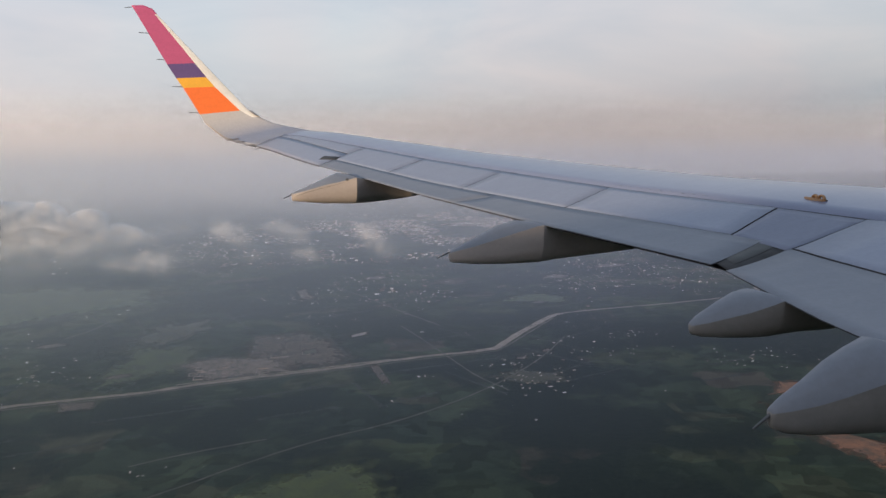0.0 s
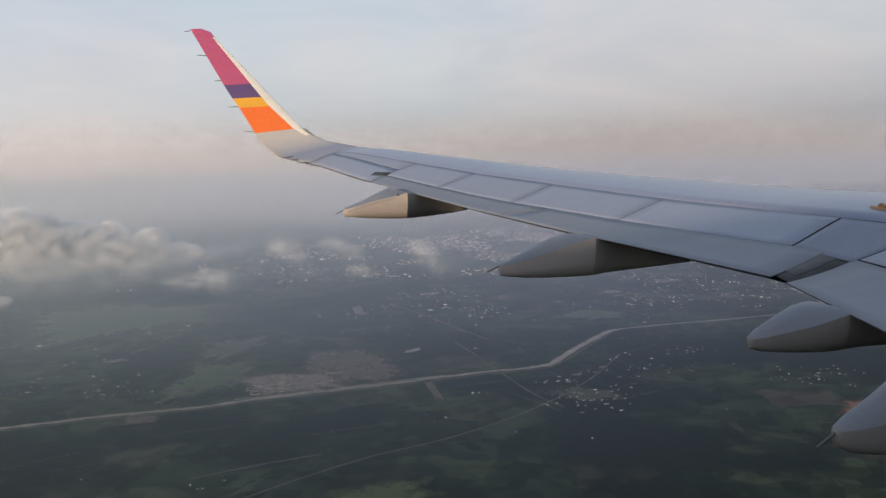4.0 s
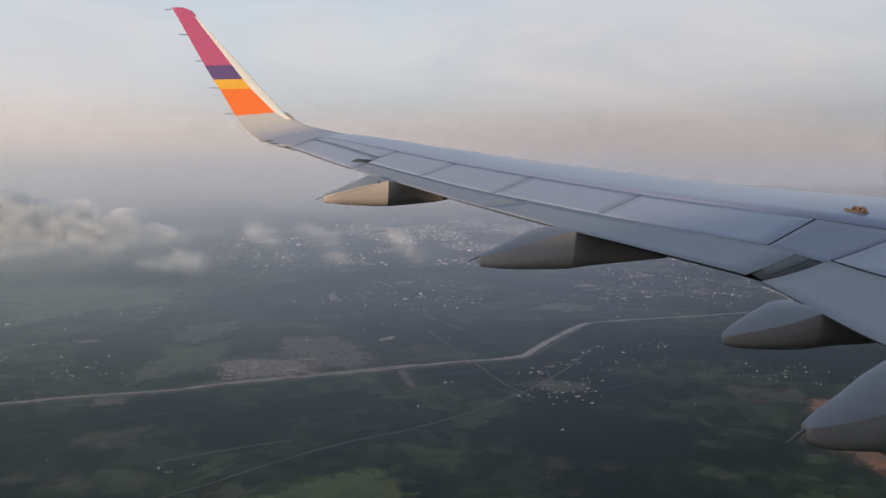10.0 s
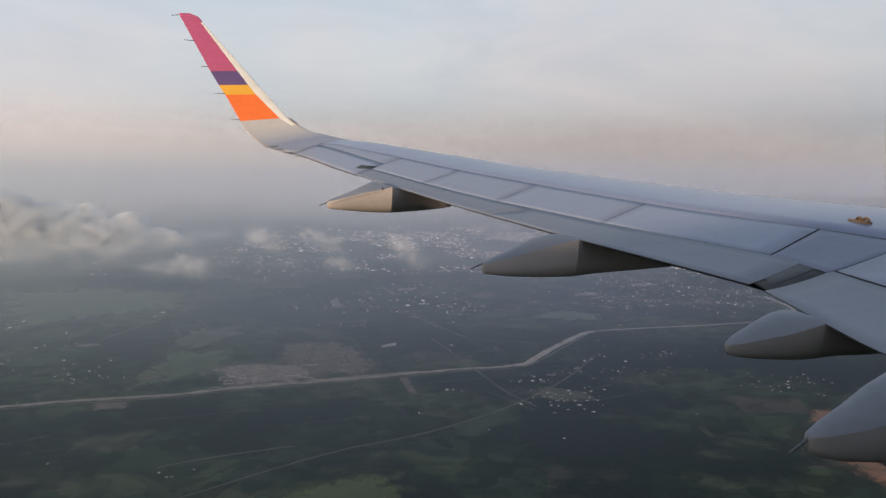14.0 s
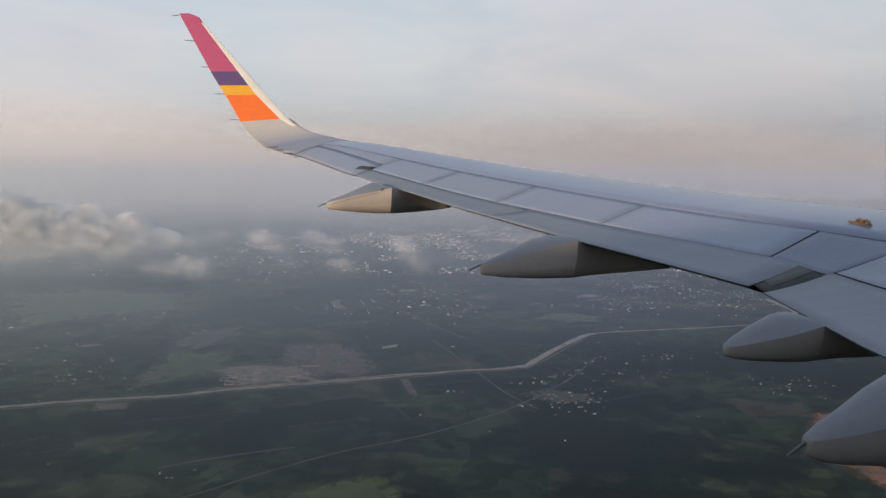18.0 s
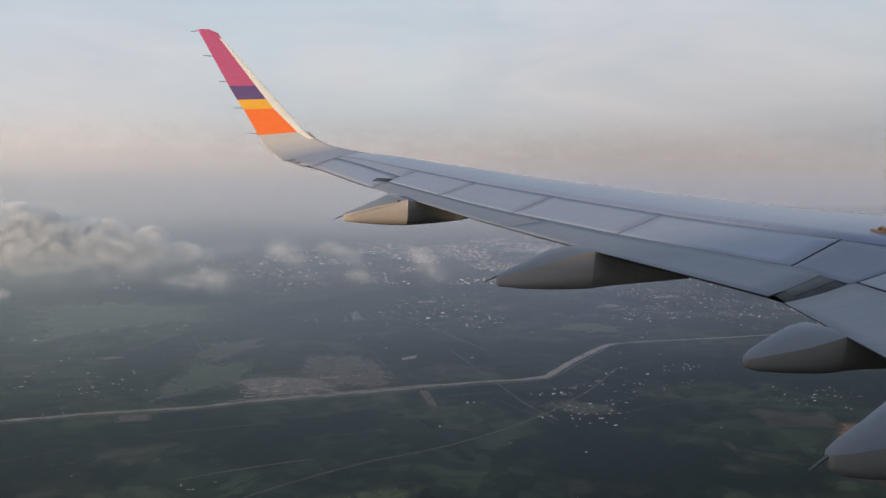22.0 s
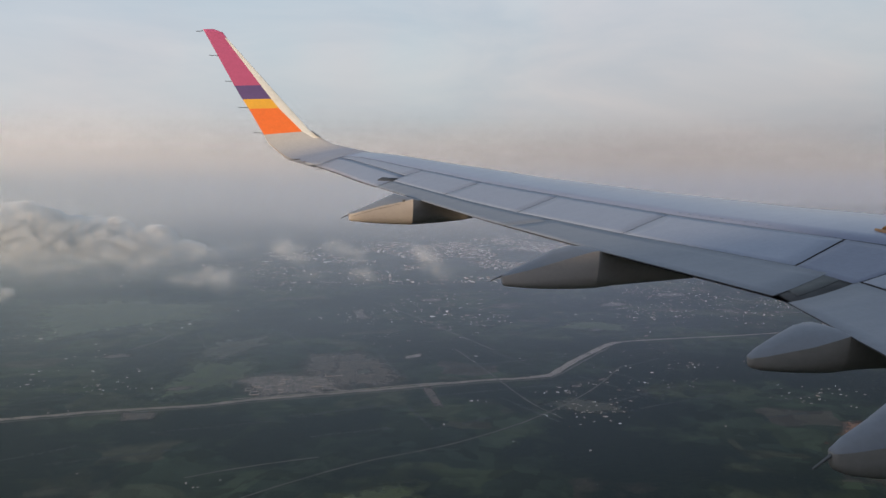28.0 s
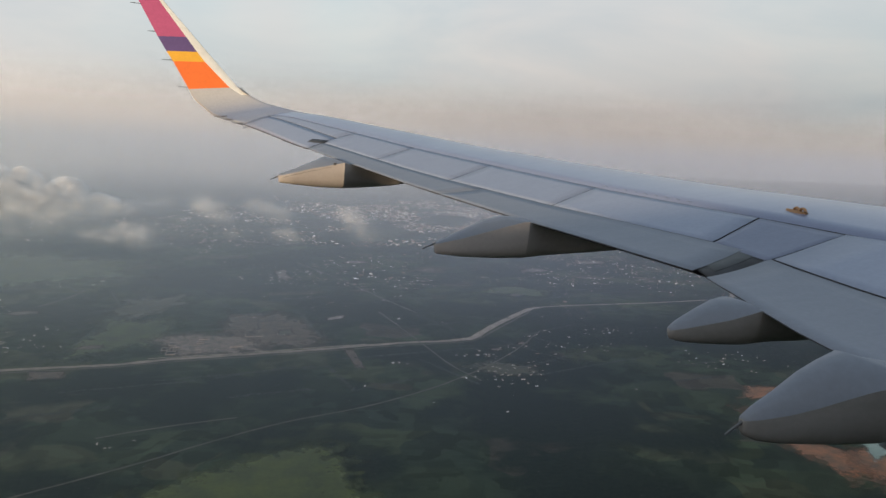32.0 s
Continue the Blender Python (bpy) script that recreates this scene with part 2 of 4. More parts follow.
def land_material():
    """Low country: dark woods, patchwork of paddies and rough fields, bare earth."""
    m, nt, b = base_material("farmland")
    geo = nt.nodes.new("ShaderNodeTexCoord").outputs["Object"]
    warp = nt.nodes.new("ShaderNodeVectorMath")
    warp.operation = "MULTIPLY_ADD"
    nz = nt.nodes.new("ShaderNodeTexNoise")
    nz.inputs["Scale"].default_value, nz.inputs["Detail"].default_value = 0.02, 3
    nt.links.new(geo, nz.inputs["Vector"])
    nt.links.new(nz.outputs["Color"], warp.inputs[0])
    warp.inputs[1].default_value = (34, 34, 0)
    nt.links.new(geo, warp.inputs[2])
    turn = nt.nodes.new("ShaderNodeMapping")
    turn.inputs["Rotation"].default_value = (0, 0, 0.3)
    turn.inputs["Scale"].default_value = (0.8, 0.95, 1)
    nt.links.new(warp.outputs[0], turn.inputs[0])
    cells = nt.nodes.new("ShaderNodeTexVoronoi")
    cells.distance, cells.inputs["Scale"].default_value = "CHEBYCHEV", 0.032
    nt.links.new(turn.outputs[0], cells.inputs["Vector"])
    sep = nt.nodes.new("ShaderNodeSeparateColor")
    nt.links.new(cells.outputs["Color"], sep.inputs[0])
    field = ramp_of(nt, [(0.0, (0.014, 0.022, 0.016)), (0.35, (0.017, 0.026, 0.017)), (0.6, (0.021, 0.031, 0.019)), (0.8, (0.027, 0.038, 0.020)),
                         (0.93, (0.032, 0.036, 0.023)), (1.0, (0.040, 0.037, 0.028))], sep.outputs[0])
    small = nt.nodes.new("ShaderNodeTexVoronoi")
    small.distance, small.inputs["Scale"].default_value = "CHEBYCHEV", 0.11
    nt.links.new(turn.outputs[0], small.inputs["Vector"])
    sep2 = nt.nodes.new("ShaderNodeSeparateColor")
    nt.links.new(small.outputs["Color"], sep2.inputs[0])
    field = mix_of(nt, field, ramp_of(nt, [(0, (0.6,) * 3), (1, (1.5,) * 3)], sep2.outputs[1]), 0.85, "MULTIPLY")
    wood = ramp_of(nt, [(0.35, (0.007, 0.012, 0.011)), (0.65, (0.013, 0.020, 0.015))], noise_of(nt, 0.35, 6, 0.65, geo))
    where = ramp_of(nt, [(0.46, (0, 0, 0)), (0.54, (1, 1, 1))], noise_of(nt, 0.0085, 6, 0.6, geo))
    c = mix_of(nt, field, wood, where)
    earth = ramp_of(nt, [(0.66, (0, 0, 0)), (0.74, (1, 1, 1))], noise_of(nt, 0.021, 5, 0.6, geo, (0.6, 1.3, 1)))
    c = mix_of(nt, c, (0.075, 0.064, 0.050), mix_of(nt, (0, 0, 0), (0.55,) * 3, earth))
    c = mix_of(nt, c, ramp_of(nt, [(0.3, (0.7,) * 3), (0.7, (1.35,) * 3)], noise_of(nt, 0.9, 5, 0.7, geo)), 0.6, "MULTIPLY")
    nt.links.new(c, b.inputs["Base Color"])
    b.inputs["Roughness"].default_value = 0.95
    b.inputs["Specular IOR Level"].default_value = 0.1
    nt.links.new(bump_of(nt, noise_of(nt, 0.5, 6, 0.7, geo), 0.5, 1.0), b.inputs["Normal"])
    return m


def soil(name, light, dark, scale=0.2, rough=0.95, soft=False):
    m, nt, b = base_material(name)
    a = noise_of(nt, scale, 6, 0.65)
    f = noise_of(nt, scale * 9, 4, 0.6)
    c = mix_of(nt, ramp_of(nt, [(0.35, dark), (0.65, light)], a), ramp_of(nt, [(0.3, (0.8,) * 3), (0.7, (1.2,) * 3)], f), 1.0, "MULTIPLY")
    nt.links.new(c, b.inputs["Base Color"])
    b.inputs["Roughness"].default_value = rough
    nt.links.new(bump_of(nt, f, 0.3, 0.2), b.inputs["Normal"])
    if soft:    # thins out raggedly to its edge
        cover = nt.nodes.new("ShaderNodeAttribute")
        cover.attribute_name = "cover"
        ragged = nt.nodes.new("ShaderNodeMath")
        ragged.operation, ragged.inputs[1].default_value = "MULTIPLY_ADD", 1.0
        lift = ramp_of(nt, [(0.3, (0,) * 3), (0.7, (0.75,) * 3)], noise_of(nt, scale * 2.2, 7, 0.7))
        nt.links.new(cover.outputs["Fac"], ragged.inputs[0])
        nt.links.new(lift, ragged.inputs[2])
        nt.links.new(ramp_of(nt, [(0.5, (0,) * 3), (1.0, (1,) * 3)], ragged.outputs[0]), b.inputs["Alpha"])
    return m


LAND = land_material()
ROAD = soil("dirt_road", (0.19, 0.150, 0.120), (0.085, 0.072, 0.058), 0.10, soft=True)
VERGE = soil("pale_dirt", (0.20, 0.165, 0.138), (0.12, 0.100, 0.084), 0.12, soft=True)
TRACK = soil("field_track", (0.064, 0.058, 0.046), (0.026, 0.029, 0.020), 0.12, soft=True)
BARE = soil("cleared_ground", (0.078, 0.056, 0.044), (0.034, 0.030, 0.023), 0.10, soft=True)
WORKS = soil("raw_building_ground", (0.16, 0.125, 0.105), (0.055, 0.047, 0.040), 0.22, soft=True)
SLAB = soil("pale_ground", (0.22, 0.18, 0.155), (0.11, 0.09, 0.078), 0.3, soft=True)
PADDY = soil("paddy_green", (0.038, 0.054, 0.015), (0.016, 0.027, 0.012), 0.06, soft=True)
LUSH = soil("lush_paddy", (0.046, 0.061, 0.015), (0.024, 0.037, 0.013), 0.05, soft=True)
SCRUB = soil("dull_field", (0.038, 0.037, 0.022), (0.018, 0.024, 0.016), 0.05, soft=True)
CLAY = soil("orange_clay", (0.21, 0.088, 0.042), (0.06, 0.042, 0.028), 0.11, soft=True)
POND = soil("milky_pond", (0.11, 0.17, 0.14), (0.08, 0.13, 0.11), 0.05, 0.35, soft=True)
RUBBLE = soil("pale_rubble", (0.24, 0.19, 0.165), (0.12, 0.095, 0.082), 0.3)
LEAF = soil("tree_crowns", (0.012, 0.018, 0.013), (0.007, 0.011, 0.009), 0.4)


def roof_material():
    m, nt, b = base_material("sheet_roof")
    info = nt.nodes.new("ShaderNodeObjectInfo")
    geo = nt.nodes.new("ShaderNodeNewGeometry")
    add = nt.nodes.new("ShaderNodeMath")
    add.operation = "ADD"
    nt.links.new(info.outputs["Random"], add.inputs[0])
    nt.links.new(geo.outputs["Random Per Island"], add.inputs[1])
    frac = nt.nodes.new("ShaderNodeMath")
    frac.operation = "FRACT"
    nt.links.new(add.outputs[0], frac.inputs[0])
    c = ramp_of(nt, [(0, (0.05, 0.045, 0.042)), (0.35, (0.13, 0.085, 0.07)), (0.62, (0.25, 0.18, 0.155)), (0.82, (0.50, 0.42, 0.385)), (1, (0.86, 0.83, 0.81))], frac.outputs[0])
    c = mix_of(nt, c, ramp_of(nt, [(0.3, (0.8,) * 3), (0.7, (1.15,) * 3)], noise_of(nt, 2.0)), 1.0, "MULTIPLY")
    nt.links.new(c, b.inputs["Base Color"])
    b.inputs["Roughness"].default_value = 0.5
    return m


ROOF = roof_material()
WALL = soil("plaster_wall", (0.42, 0.39, 0.35), (0.28, 0.26, 0.23), 0.8)


def air_material(name, colour, alpha, low, high, top, radius):
    """Thin haze: lets most light through and scatters a little; none at the ground, even above, gone over its top."""
    m = bpy.data.materials.new(name)
    m.use_nodes = True
    nt = m.node_tree
    nt.nodes.clear()
    clear, white, pass_on = nt.nodes.new("ShaderNodeBsdfTransparent"), nt.nodes.new("ShaderNodeBsdfDiffuse"), nt.nodes.new("ShaderNodeBsdfTranslucent")
    air, sheet, o = nt.nodes.new("ShaderNodeMixShader"), nt.nodes.new("ShaderNodeMixShader"), nt.nodes.new("ShaderNodeOutputMaterial")
    air.inputs[0].default_value = 0.5
    nt.links.new(white.outputs[0], air.inputs[1])
    nt.links.new(pass_on.outputs[0], air.inputs[2])
    sp = nt.nodes.new("ShaderNodeSeparateXYZ")
    pos = nt.nodes.new("ShaderNodeTexCoord").outputs["Object"]
    nt.links.new(pos, sp.inputs[0])
    scaled = nt.nodes.new("ShaderNodeMath")
    scaled.operation = "DIVIDE"
    nt.links.new(sp.outputs["Z"], scaled.inputs[0])
    scaled.inputs[1].default_value = top
    r = nt.nodes.new("ShaderNodeValToRGB")
    r.color_ramp.interpolation = "EASE"
    for _ in range(2):
        r.color_ramp.elements.new(0.5)
    for e, (p, a) in zip(r.color_ramp.elements, ((low / top, 0), (high / top, alpha), ((HEIGHT - 0.012 * radius) / top, alpha), (1.0, 0))):
        e.position, e.color = p, (a, a, a, 1)
    nt.links.new(scaled.outputs[0], r.inputs[0])
    uneven = ramp_of(nt, [(0.3, (0.8,) * 3), (0.7, (1.2,) * 3)], noise_of(nt, 0.004, 4, 0.55, pos, (1, 1, 3)))
    mul = nt.nodes.new("ShaderNodeMath")
    mul.operation = "MULTIPLY"
    nt.links.new(r.outputs[0], mul.inputs[0])
    nt.links.new(uneven, mul.inputs[1])
    # light put into the colour: warmer towards the sun, far sheets darker away from it
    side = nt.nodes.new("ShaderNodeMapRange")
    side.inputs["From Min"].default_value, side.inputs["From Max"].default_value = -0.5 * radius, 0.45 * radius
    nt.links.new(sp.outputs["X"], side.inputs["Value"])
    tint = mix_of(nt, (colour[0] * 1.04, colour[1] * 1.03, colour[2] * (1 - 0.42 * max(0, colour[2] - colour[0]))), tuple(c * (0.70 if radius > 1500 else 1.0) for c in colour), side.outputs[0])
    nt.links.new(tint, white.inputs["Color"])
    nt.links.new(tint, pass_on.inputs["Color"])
    # thicker towards the sun's half, standing in for the brighter air there
    sun_side = nt.nodes.new("ShaderNodeMapRange")
    sun_side.inputs["From Min"].default_value, sun_side.inputs["From Max"].default_value = -0.6 * radius, 0.7 * radius
    sun_side.inputs["To Min"].default_value, sun_side.inputs["To Max"].default_value = 1.3, 0.72
    nt.links.new(sp.outputs["X"], sun_side.inputs["Value"])
    dense = nt.nodes.new("ShaderNodeMath")
    dense.operation = "MULTIPLY"
    nt.links.new(mul.outputs[0], dense.inputs[0])
    nt.links.new(sun_side.outputs[0], dense.inputs[1])
    nt.links.new(dense.outputs[0], sheet.inputs[0])
    nt.links.new(clear.outputs[0], sheet.inputs[1])
    nt.links.new(air.outputs[0], sheet.inputs[2])
    nt.links.new(sheet.outputs[0], o.inputs["Surface"])
    return m


# ---- mesh helpers ----
def mesh_of(name, verts, faces, mats, smooth=False, slots=None):
    me = bpy.data.meshes.new(name)
    me.from_pydata([tuple(v) for v in verts], [], faces)
    for m in mats if isinstance(mats, (list, tuple)) else [mats]:
        me.materials.append(m)
    if slots:
        me.polygons.foreach_set("material_index", slots)
    if smooth:
        me.polygons.foreach_set("use_smooth", [True] * len(me.polygons))
    me.update()
    return me


def part(name, me, parent, label="", at=None):
    ob = new(name, me)
    ob.parent = parent
    if at is not None:
        ob.matrix_basis = at
    return tagged(ob, label)


def loft(rings, closed=True, caps=True):
    """Verts and faces of a skin over rings with as many points each."""
    n = len(rings[0])
    verts = [p for ring in rings for p in ring]
    faces = []
    for i in range(len(rings) - 1):
        for j in range(n if closed else n - 1):
            k = (j + 1) % n
            faces.append((i * n + j, i * n + k, (i + 1) * n + k, (i + 1) * n + j))
    if caps and closed:
        faces += [tuple(range(n - 1, -1, -1)), tuple(range((len(rings) - 1) * n, len(rings) * n))]
    return verts, faces


def rod(a, b, r0, r1, sides=6):
    a, b = Vector(a), Vector(b)
    q = (b - a).to_track_quat("Z", "Y")
    rings = [[c + q @ Vector((r * math.cos(2 * math.pi * k / sides), r * math.sin(2 * math.pi * k / sides), 0)) for k in range(sides)] for c, r in ((a, r0), (b, r1))]
    return loft(rings)


def slab_box(x0, x1, y0, y1, z0, z1):
    v = [(x, y, z) for z in (z0, z1) for y in (y0, y1) for x in (x0, x1)]
    return v, [(0, 2, 3, 1), (4, 5, 7, 6), (0, 1, 5, 4), (2, 6, 7, 3), (0, 4, 6, 2), (1, 3, 7, 5)]


# ---- the wing's shape: x ahead, y outboard from the middle of the hull, z from the eye ----
TE_Y = [1.5, 4.8, 5.36, 6.22, 6.27, 6.99, 8.72, 10.59, 13.05, 14.58, 16.04, 16.43, 17.2]
TE_X = [2.95, 3.02, 3.13, 3.27, 3.28, 3.06, 2.53, 1.96, 1.21, 0.75, 0.30, 0.18, -0.05]
TE_Z = [-1.15, -0.95, -0.91, -0.835, -0.83, -0.77, -0.63, -0.46, -0.19, -0.02, 0.17, 0.22, 0.30]
US = [0, .1, .2, .33, .45, .6, .75, .88, .95, 1.0]
UZ = [0, .009, .024, .056, .084, .106, .113, .101, .082, .05]
LS = [0, .1, .25, .45, .65, .82, .94, 1.0]
LZ = [-.010, -.014, -.024, -.038, -.042, -.028, .004, .05]
fine_s = np.linspace(-0.1, 1.1, 241)
fine_u = np.interp(fine_s, US, UZ)
fine_u = np.convolve(np.pad(fine_u, 10, mode="edge"), np.ones(21) / 21, "valid") * (fine_s < 0.93) + fine_u * (fine_s >= 0.93)


def te_x(y):
    return float(np.interp(y, TE_Y, TE_X))


def te_z(y):
    return float(np.interp(y, TE_Y, TE_Z))


def le_x(y):
    return 7.04 - 0.53 * (y - 6.4)


def gain(y):
    return float(np.interp(y, [9, 12.5, 14.2, 15.7, 17.2], [1, 1.2, 1.5, 1.75, 1.9]))


flat_u = np.where(fine_s < 0.75, 0.113 * (1 - np.abs(1 - fine_s / 0.75) ** 1.6), np.interp(fine_s, US, UZ))


def top_z(x, y):
    c, q = le_x(y) - te_x(y), min(1.0, max(0.0, (y - 11.5) / 3))
    return te_z(y) + c * gain(y) * float(np.interp((x - te_x(y)) / c, fine_s, fine_u * (1 - q) + flat_u * q))


def low_z(x, y):
    c = le_x(y) - te_x(y)
    return te_z(y) + c * float(np.interp((x - te_x(y)) / c, LS, LZ))


SPAR_Y = [2.0, 6.6, 10.8, 17.3]
SPAR_X = [6.1, 4.69, 3.12, 0.50]


def spar_x(y):
    return float(np.interp(y, SPAR_Y, SPAR_X))


def panel(name, corners, material, parent, label="", lift=0.0, nu=8, nv=10, deep=0.05, aft=None):
    """A skin panel over the corners (x, y): aft inner, aft outer, front outer, front inner; it follows the wing's top.
    aft: a line x(y) for the trailing edge in place of the straight one."""
    a, b, c, d = [Vector(p) for p in corners]
    verts, faces = [], []
    for i in range(nv + 1):
        for j in range(nu + 1):
            u, v = j / nu, i / nv
            p = (a * (1 - v) + b * v) * (1 - u) + (d * (1 - v) + c * v) * u
            if aft:
                p.x += (aft(p.y) - (a.x * (1 - v) + b.x * v)) * (1 - u)
            verts.append((p.x, p.y, top_z(p.x, p.y) + lift))
    n = nu + 1
    for i in range(nv):
        for j in range(nu):
            faces.append((i * n + j, i * n + j + 1, (i + 1) * n + j + 1, (i + 1) * n + j))
    rim = [j for j in range(n)] + [i * n + nu for i in range(1, nv + 1)] + [nv * n + j for j in range(nu - 1, -1, -1)] + [i * n for i in range(nv - 1, 0, -1)]
    first = len(verts)
    verts += [(verts[k][0], verts[k][1], verts[k][2] - deep) for k in rim]
    for q in range(len(rim)):
        w = (q + 1) % len(rim)
        faces.append((rim[w], rim[q], first + q, first + w))
    me = mesh_of(name, verts, faces, [material, GAP], False, [0 if k < nu * nv else 1 for k in range(len(faces))])
    me.polygons.foreach_set("use_smooth", [k < nu * nv for k in range(len(faces))])
    return part(name, me, parent, label)


aircraft = tagged(new("aircraft"), "grey and white airliner with a tall striped winglet", "aircraft")
aircraft.location = (0, 0, HEIGHT)

# wing body: skin ahead of the spar line, round the leading edge and back underneath
rings = []
for y in np.concatenate([np.linspace(1.2, 6.2, 9), np.linspace(6.5, 17.2, 28)]):
    y = float(y)
    x0, x1, c = spar_x(y) + 0.006, le_x(y), le_x(y) - te_x(y)
    ring = [(x0, y, top_z(x0, y) - 0.06)]
    for f in (0, .12, .25, .4, .55, .68, .8, .88, .94, .975, .992):
        x = x0 + (x1 - x0) * f
        ring.append((x, y, top_z(x, y)))
    ring.append((x1, y, te_z(y) + c * (0.05 + 0.012 * gain(y))))
    for s in (.985, .95, .85, .7, .55, .4, .25, .12, .03):
        x = te_x(y) + c * s
        ring.append((x, y, max(low_z(x, y), top_z(x, y) - 0.008 - 0.25 * s) if s < 0.2 else low_z(x, y)))
    rings.append(ring)
v, f = loft(rings, closed=False)
edge_faces = [1 if k % (len(rings[0]) - 1) == 0 else 0 for k in range(len(f))]
part("wing_skin", mesh_of("wing_skin", v, f, [SLAT, GAP], True, edge_faces), aircraft, "smooth blue-grey skin with soft sheen")

# the dark structure that shows in the gaps
rings = []
for y in np.concatenate([np.linspace(1.2, 6.2, 9), np.linspace(6.5, 17.15, 28)]):
    y = float(y)
    rings.append([(x, y, top_z(x, y) - 0.055) for x in np.linspace(te_x(y) + 0.12, spar_x(y) + 0.05, 9)])
v, f = loft(rings, closed=False)
part("wing_core", mesh_of("wing_core", v, f, GAP, True), aircraft, "dark structure in the panel gaps")

# spoilers: trailing corners and hinge corners
SP_Y = [6.92, 8.80, 10.58, 12.32, 13.98]
SP_X = [3.845 - 0.3705 * (y - 6.92) for y in SP_Y]
HG_Y = [7.17, 9.04, 10.80, 12.47, 14.10]
G = 0.004
for k in range(4):
    panel("spoiler", [(SP_X[k] - 0.004, SP_Y[k] + G), (SP_X[k + 1], SP_Y[k + 1] - G), (spar_x(HG_Y[k + 1]) - G, HG_Y[k + 1] - G), (spar_x(HG_Y[k]) - G, HG_Y[k] + G)], GREY, aircraft, "flat grey spoiler panel", 0.001)
panel("spoiler", [(3.93, 2.0), (3.99, 6.33), (spar_x(6.42) - G, 6.42), (spar_x(2.0) - G, 2.0)], GREY, aircraft, "flat grey spoiler panel", 0.001)
panel("fixed_panel", [(3.92, 6.337), (3.84, 6.905), (spar_x(7.15) - G, 7.155), (spar_x(6.45) - G, 6.424)], FIXED, aircraft, "", 0.0)
panel("fixed_panel", [(1.47, 14.04), (0.45, 17.15), (spar_x(17.15) - G, 17.15), (spar_x(14.11) - G, 14.11)], GREY, aircraft, "", 0.0)
# flaps and aileron
panel("flap", [(te_x(6.33), 6.33), (te_x(9.9), 9.9), (2.741 - G, 9.9), (3.948 - G, 6.64)], FLAP, aircraft, "long flap with a sharp trailing edge", 0.0, 5, 14, 0.008, te_x)
panel("flap", [(te_x(9.9), 9.9), (te_x(13.9), 13.85), (1.24 - G, 13.95), (2.741 - G, 9.9)], FLAP, aircraft, "", 0.0, 5, 14, 0.008, te_x)
panel("flap", [(te_x(2.0), 2.0), (te_x(6.14), 6.14), (3.972, 6.36), (3.915, 2.0)], FLAP, aircraft, "broad inner flap", -0.002, 6, 14, 0.008, te_x)
panel("aileron", [(te_x(13.87), 13.87), (te_x(17.15), 17.15), (0.45 - 4 * G, 17.15), (1.47 - 4 * G, 14.05)], GREY, aircraft, "", 0.0, 5, 12, 0.02, te_x)
# blocks in the gap between the two flaps
panel("flap_rib", [(3.42, 6.27), (3.45, 6.44), (3.9, 6.62), (3.9, 6.46)], RIB, aircraft, "grey rib in the dark flap gap", -0.001, 3, 2, 0.03)
# dark sheet added in place of the flap gap's shade
panel("flap_end_seal", [(3.30, 6.13), (3.335, 6.37), (3.935, 6.68), (3.935, 6.36)], GAP, aircraft, "dark sheet filling the shaded flap gap", -0.006, 3, 2, 0.01)
panel("aileron_gap", [(1.00, 14.28), (1.24, 13.9), (1.34, 13.98), (1.10, 14.38)], GAP, aircraft, "dark slot at the aileron's end", 0.004, 2, 2, 0.03)

# ---- winglet ----
# trailing x and z, leading x and z, y, foot of the rows at the wing
WING_ROWS = [
    (-2.38, 3.21, -2.15, 3.22, 18.3),
    (-2.34, 3.14, -1.97, 3.15, 18.29),
    (-2.29, 3.05, -1.88, 3.03, 18.27),
    (-1.73, 2.0, -1.00, 2.03, 18.05),
    (-1.56, 1.71, -0.75, 1.74, 17.99),
    (-1.43, 1.51, -0.57, 1.54, 17.95),
    (-1.12, 0.96, -0.14, 1.05, 17.84),
    (-1.03, 0.79, 0.09, 0.9, 17.78),
    (-0.81, 0.6, 0.34, 0.76, 17.68),
    (-0.63, 0.46, 0.61, 0.68, 17.58),
    (-0.31, 0.37, 0.74, 0.65, 17.42),
    (-0.05, 0.30, 1.27, 0.53, 17.2)]
EDGE = [1.0, 1.0, 0.87, 0.75, 0.735, 0.725, 0.82, 0.85, 0.9, 0.92, 0.93, 0.94]   # where the coloured face ends


def winglet_ring(k):
    xt, zt, xl, zl, y = WING_ROWS[k]
    lo, hi = max(k - 1, 0), min(k + 1, len(WING_ROWS) - 1)
    up = Vector((0, WING_ROWS[lo][4] - WING_ROWS[hi][4], 0.5 * (WING_ROWS[lo][1] + WING_ROWS[lo][3] - WING_ROWS[hi][1] - WING_ROWS[hi][3])))
    inward = Vector((0, -up.z, up.y)).normalized() * 1.0
    thick = 0.028 * (xl - xt) + 0.006
    fs = [0, 0.15, 0.35, 0.55, EDGE[k] if EDGE[k] < 1 else 0.9, 0.97 if EDGE[k] < 1 else 0.96, 0.99]
    prof = [0.85, 0.93, 0.98, 1.0, 1.0, 0.97, 0.8]
    ring = [Vector((xt + (xl - xt) * a, y, zt + (zl - zt) * a)) + inward * thick * p for a, p in zip(fs, prof)]
    ring += [Vector((xl, y, zl))]
    ring += [Vector((xt + (xl - xt) * a, y, zt + (zl - zt) * a)) - inward * thick * p for a, p in zip(reversed(fs), reversed(prof))]
    return ring


winglet_rings = [winglet_ring(k) for k in range(len(WING_ROWS))]


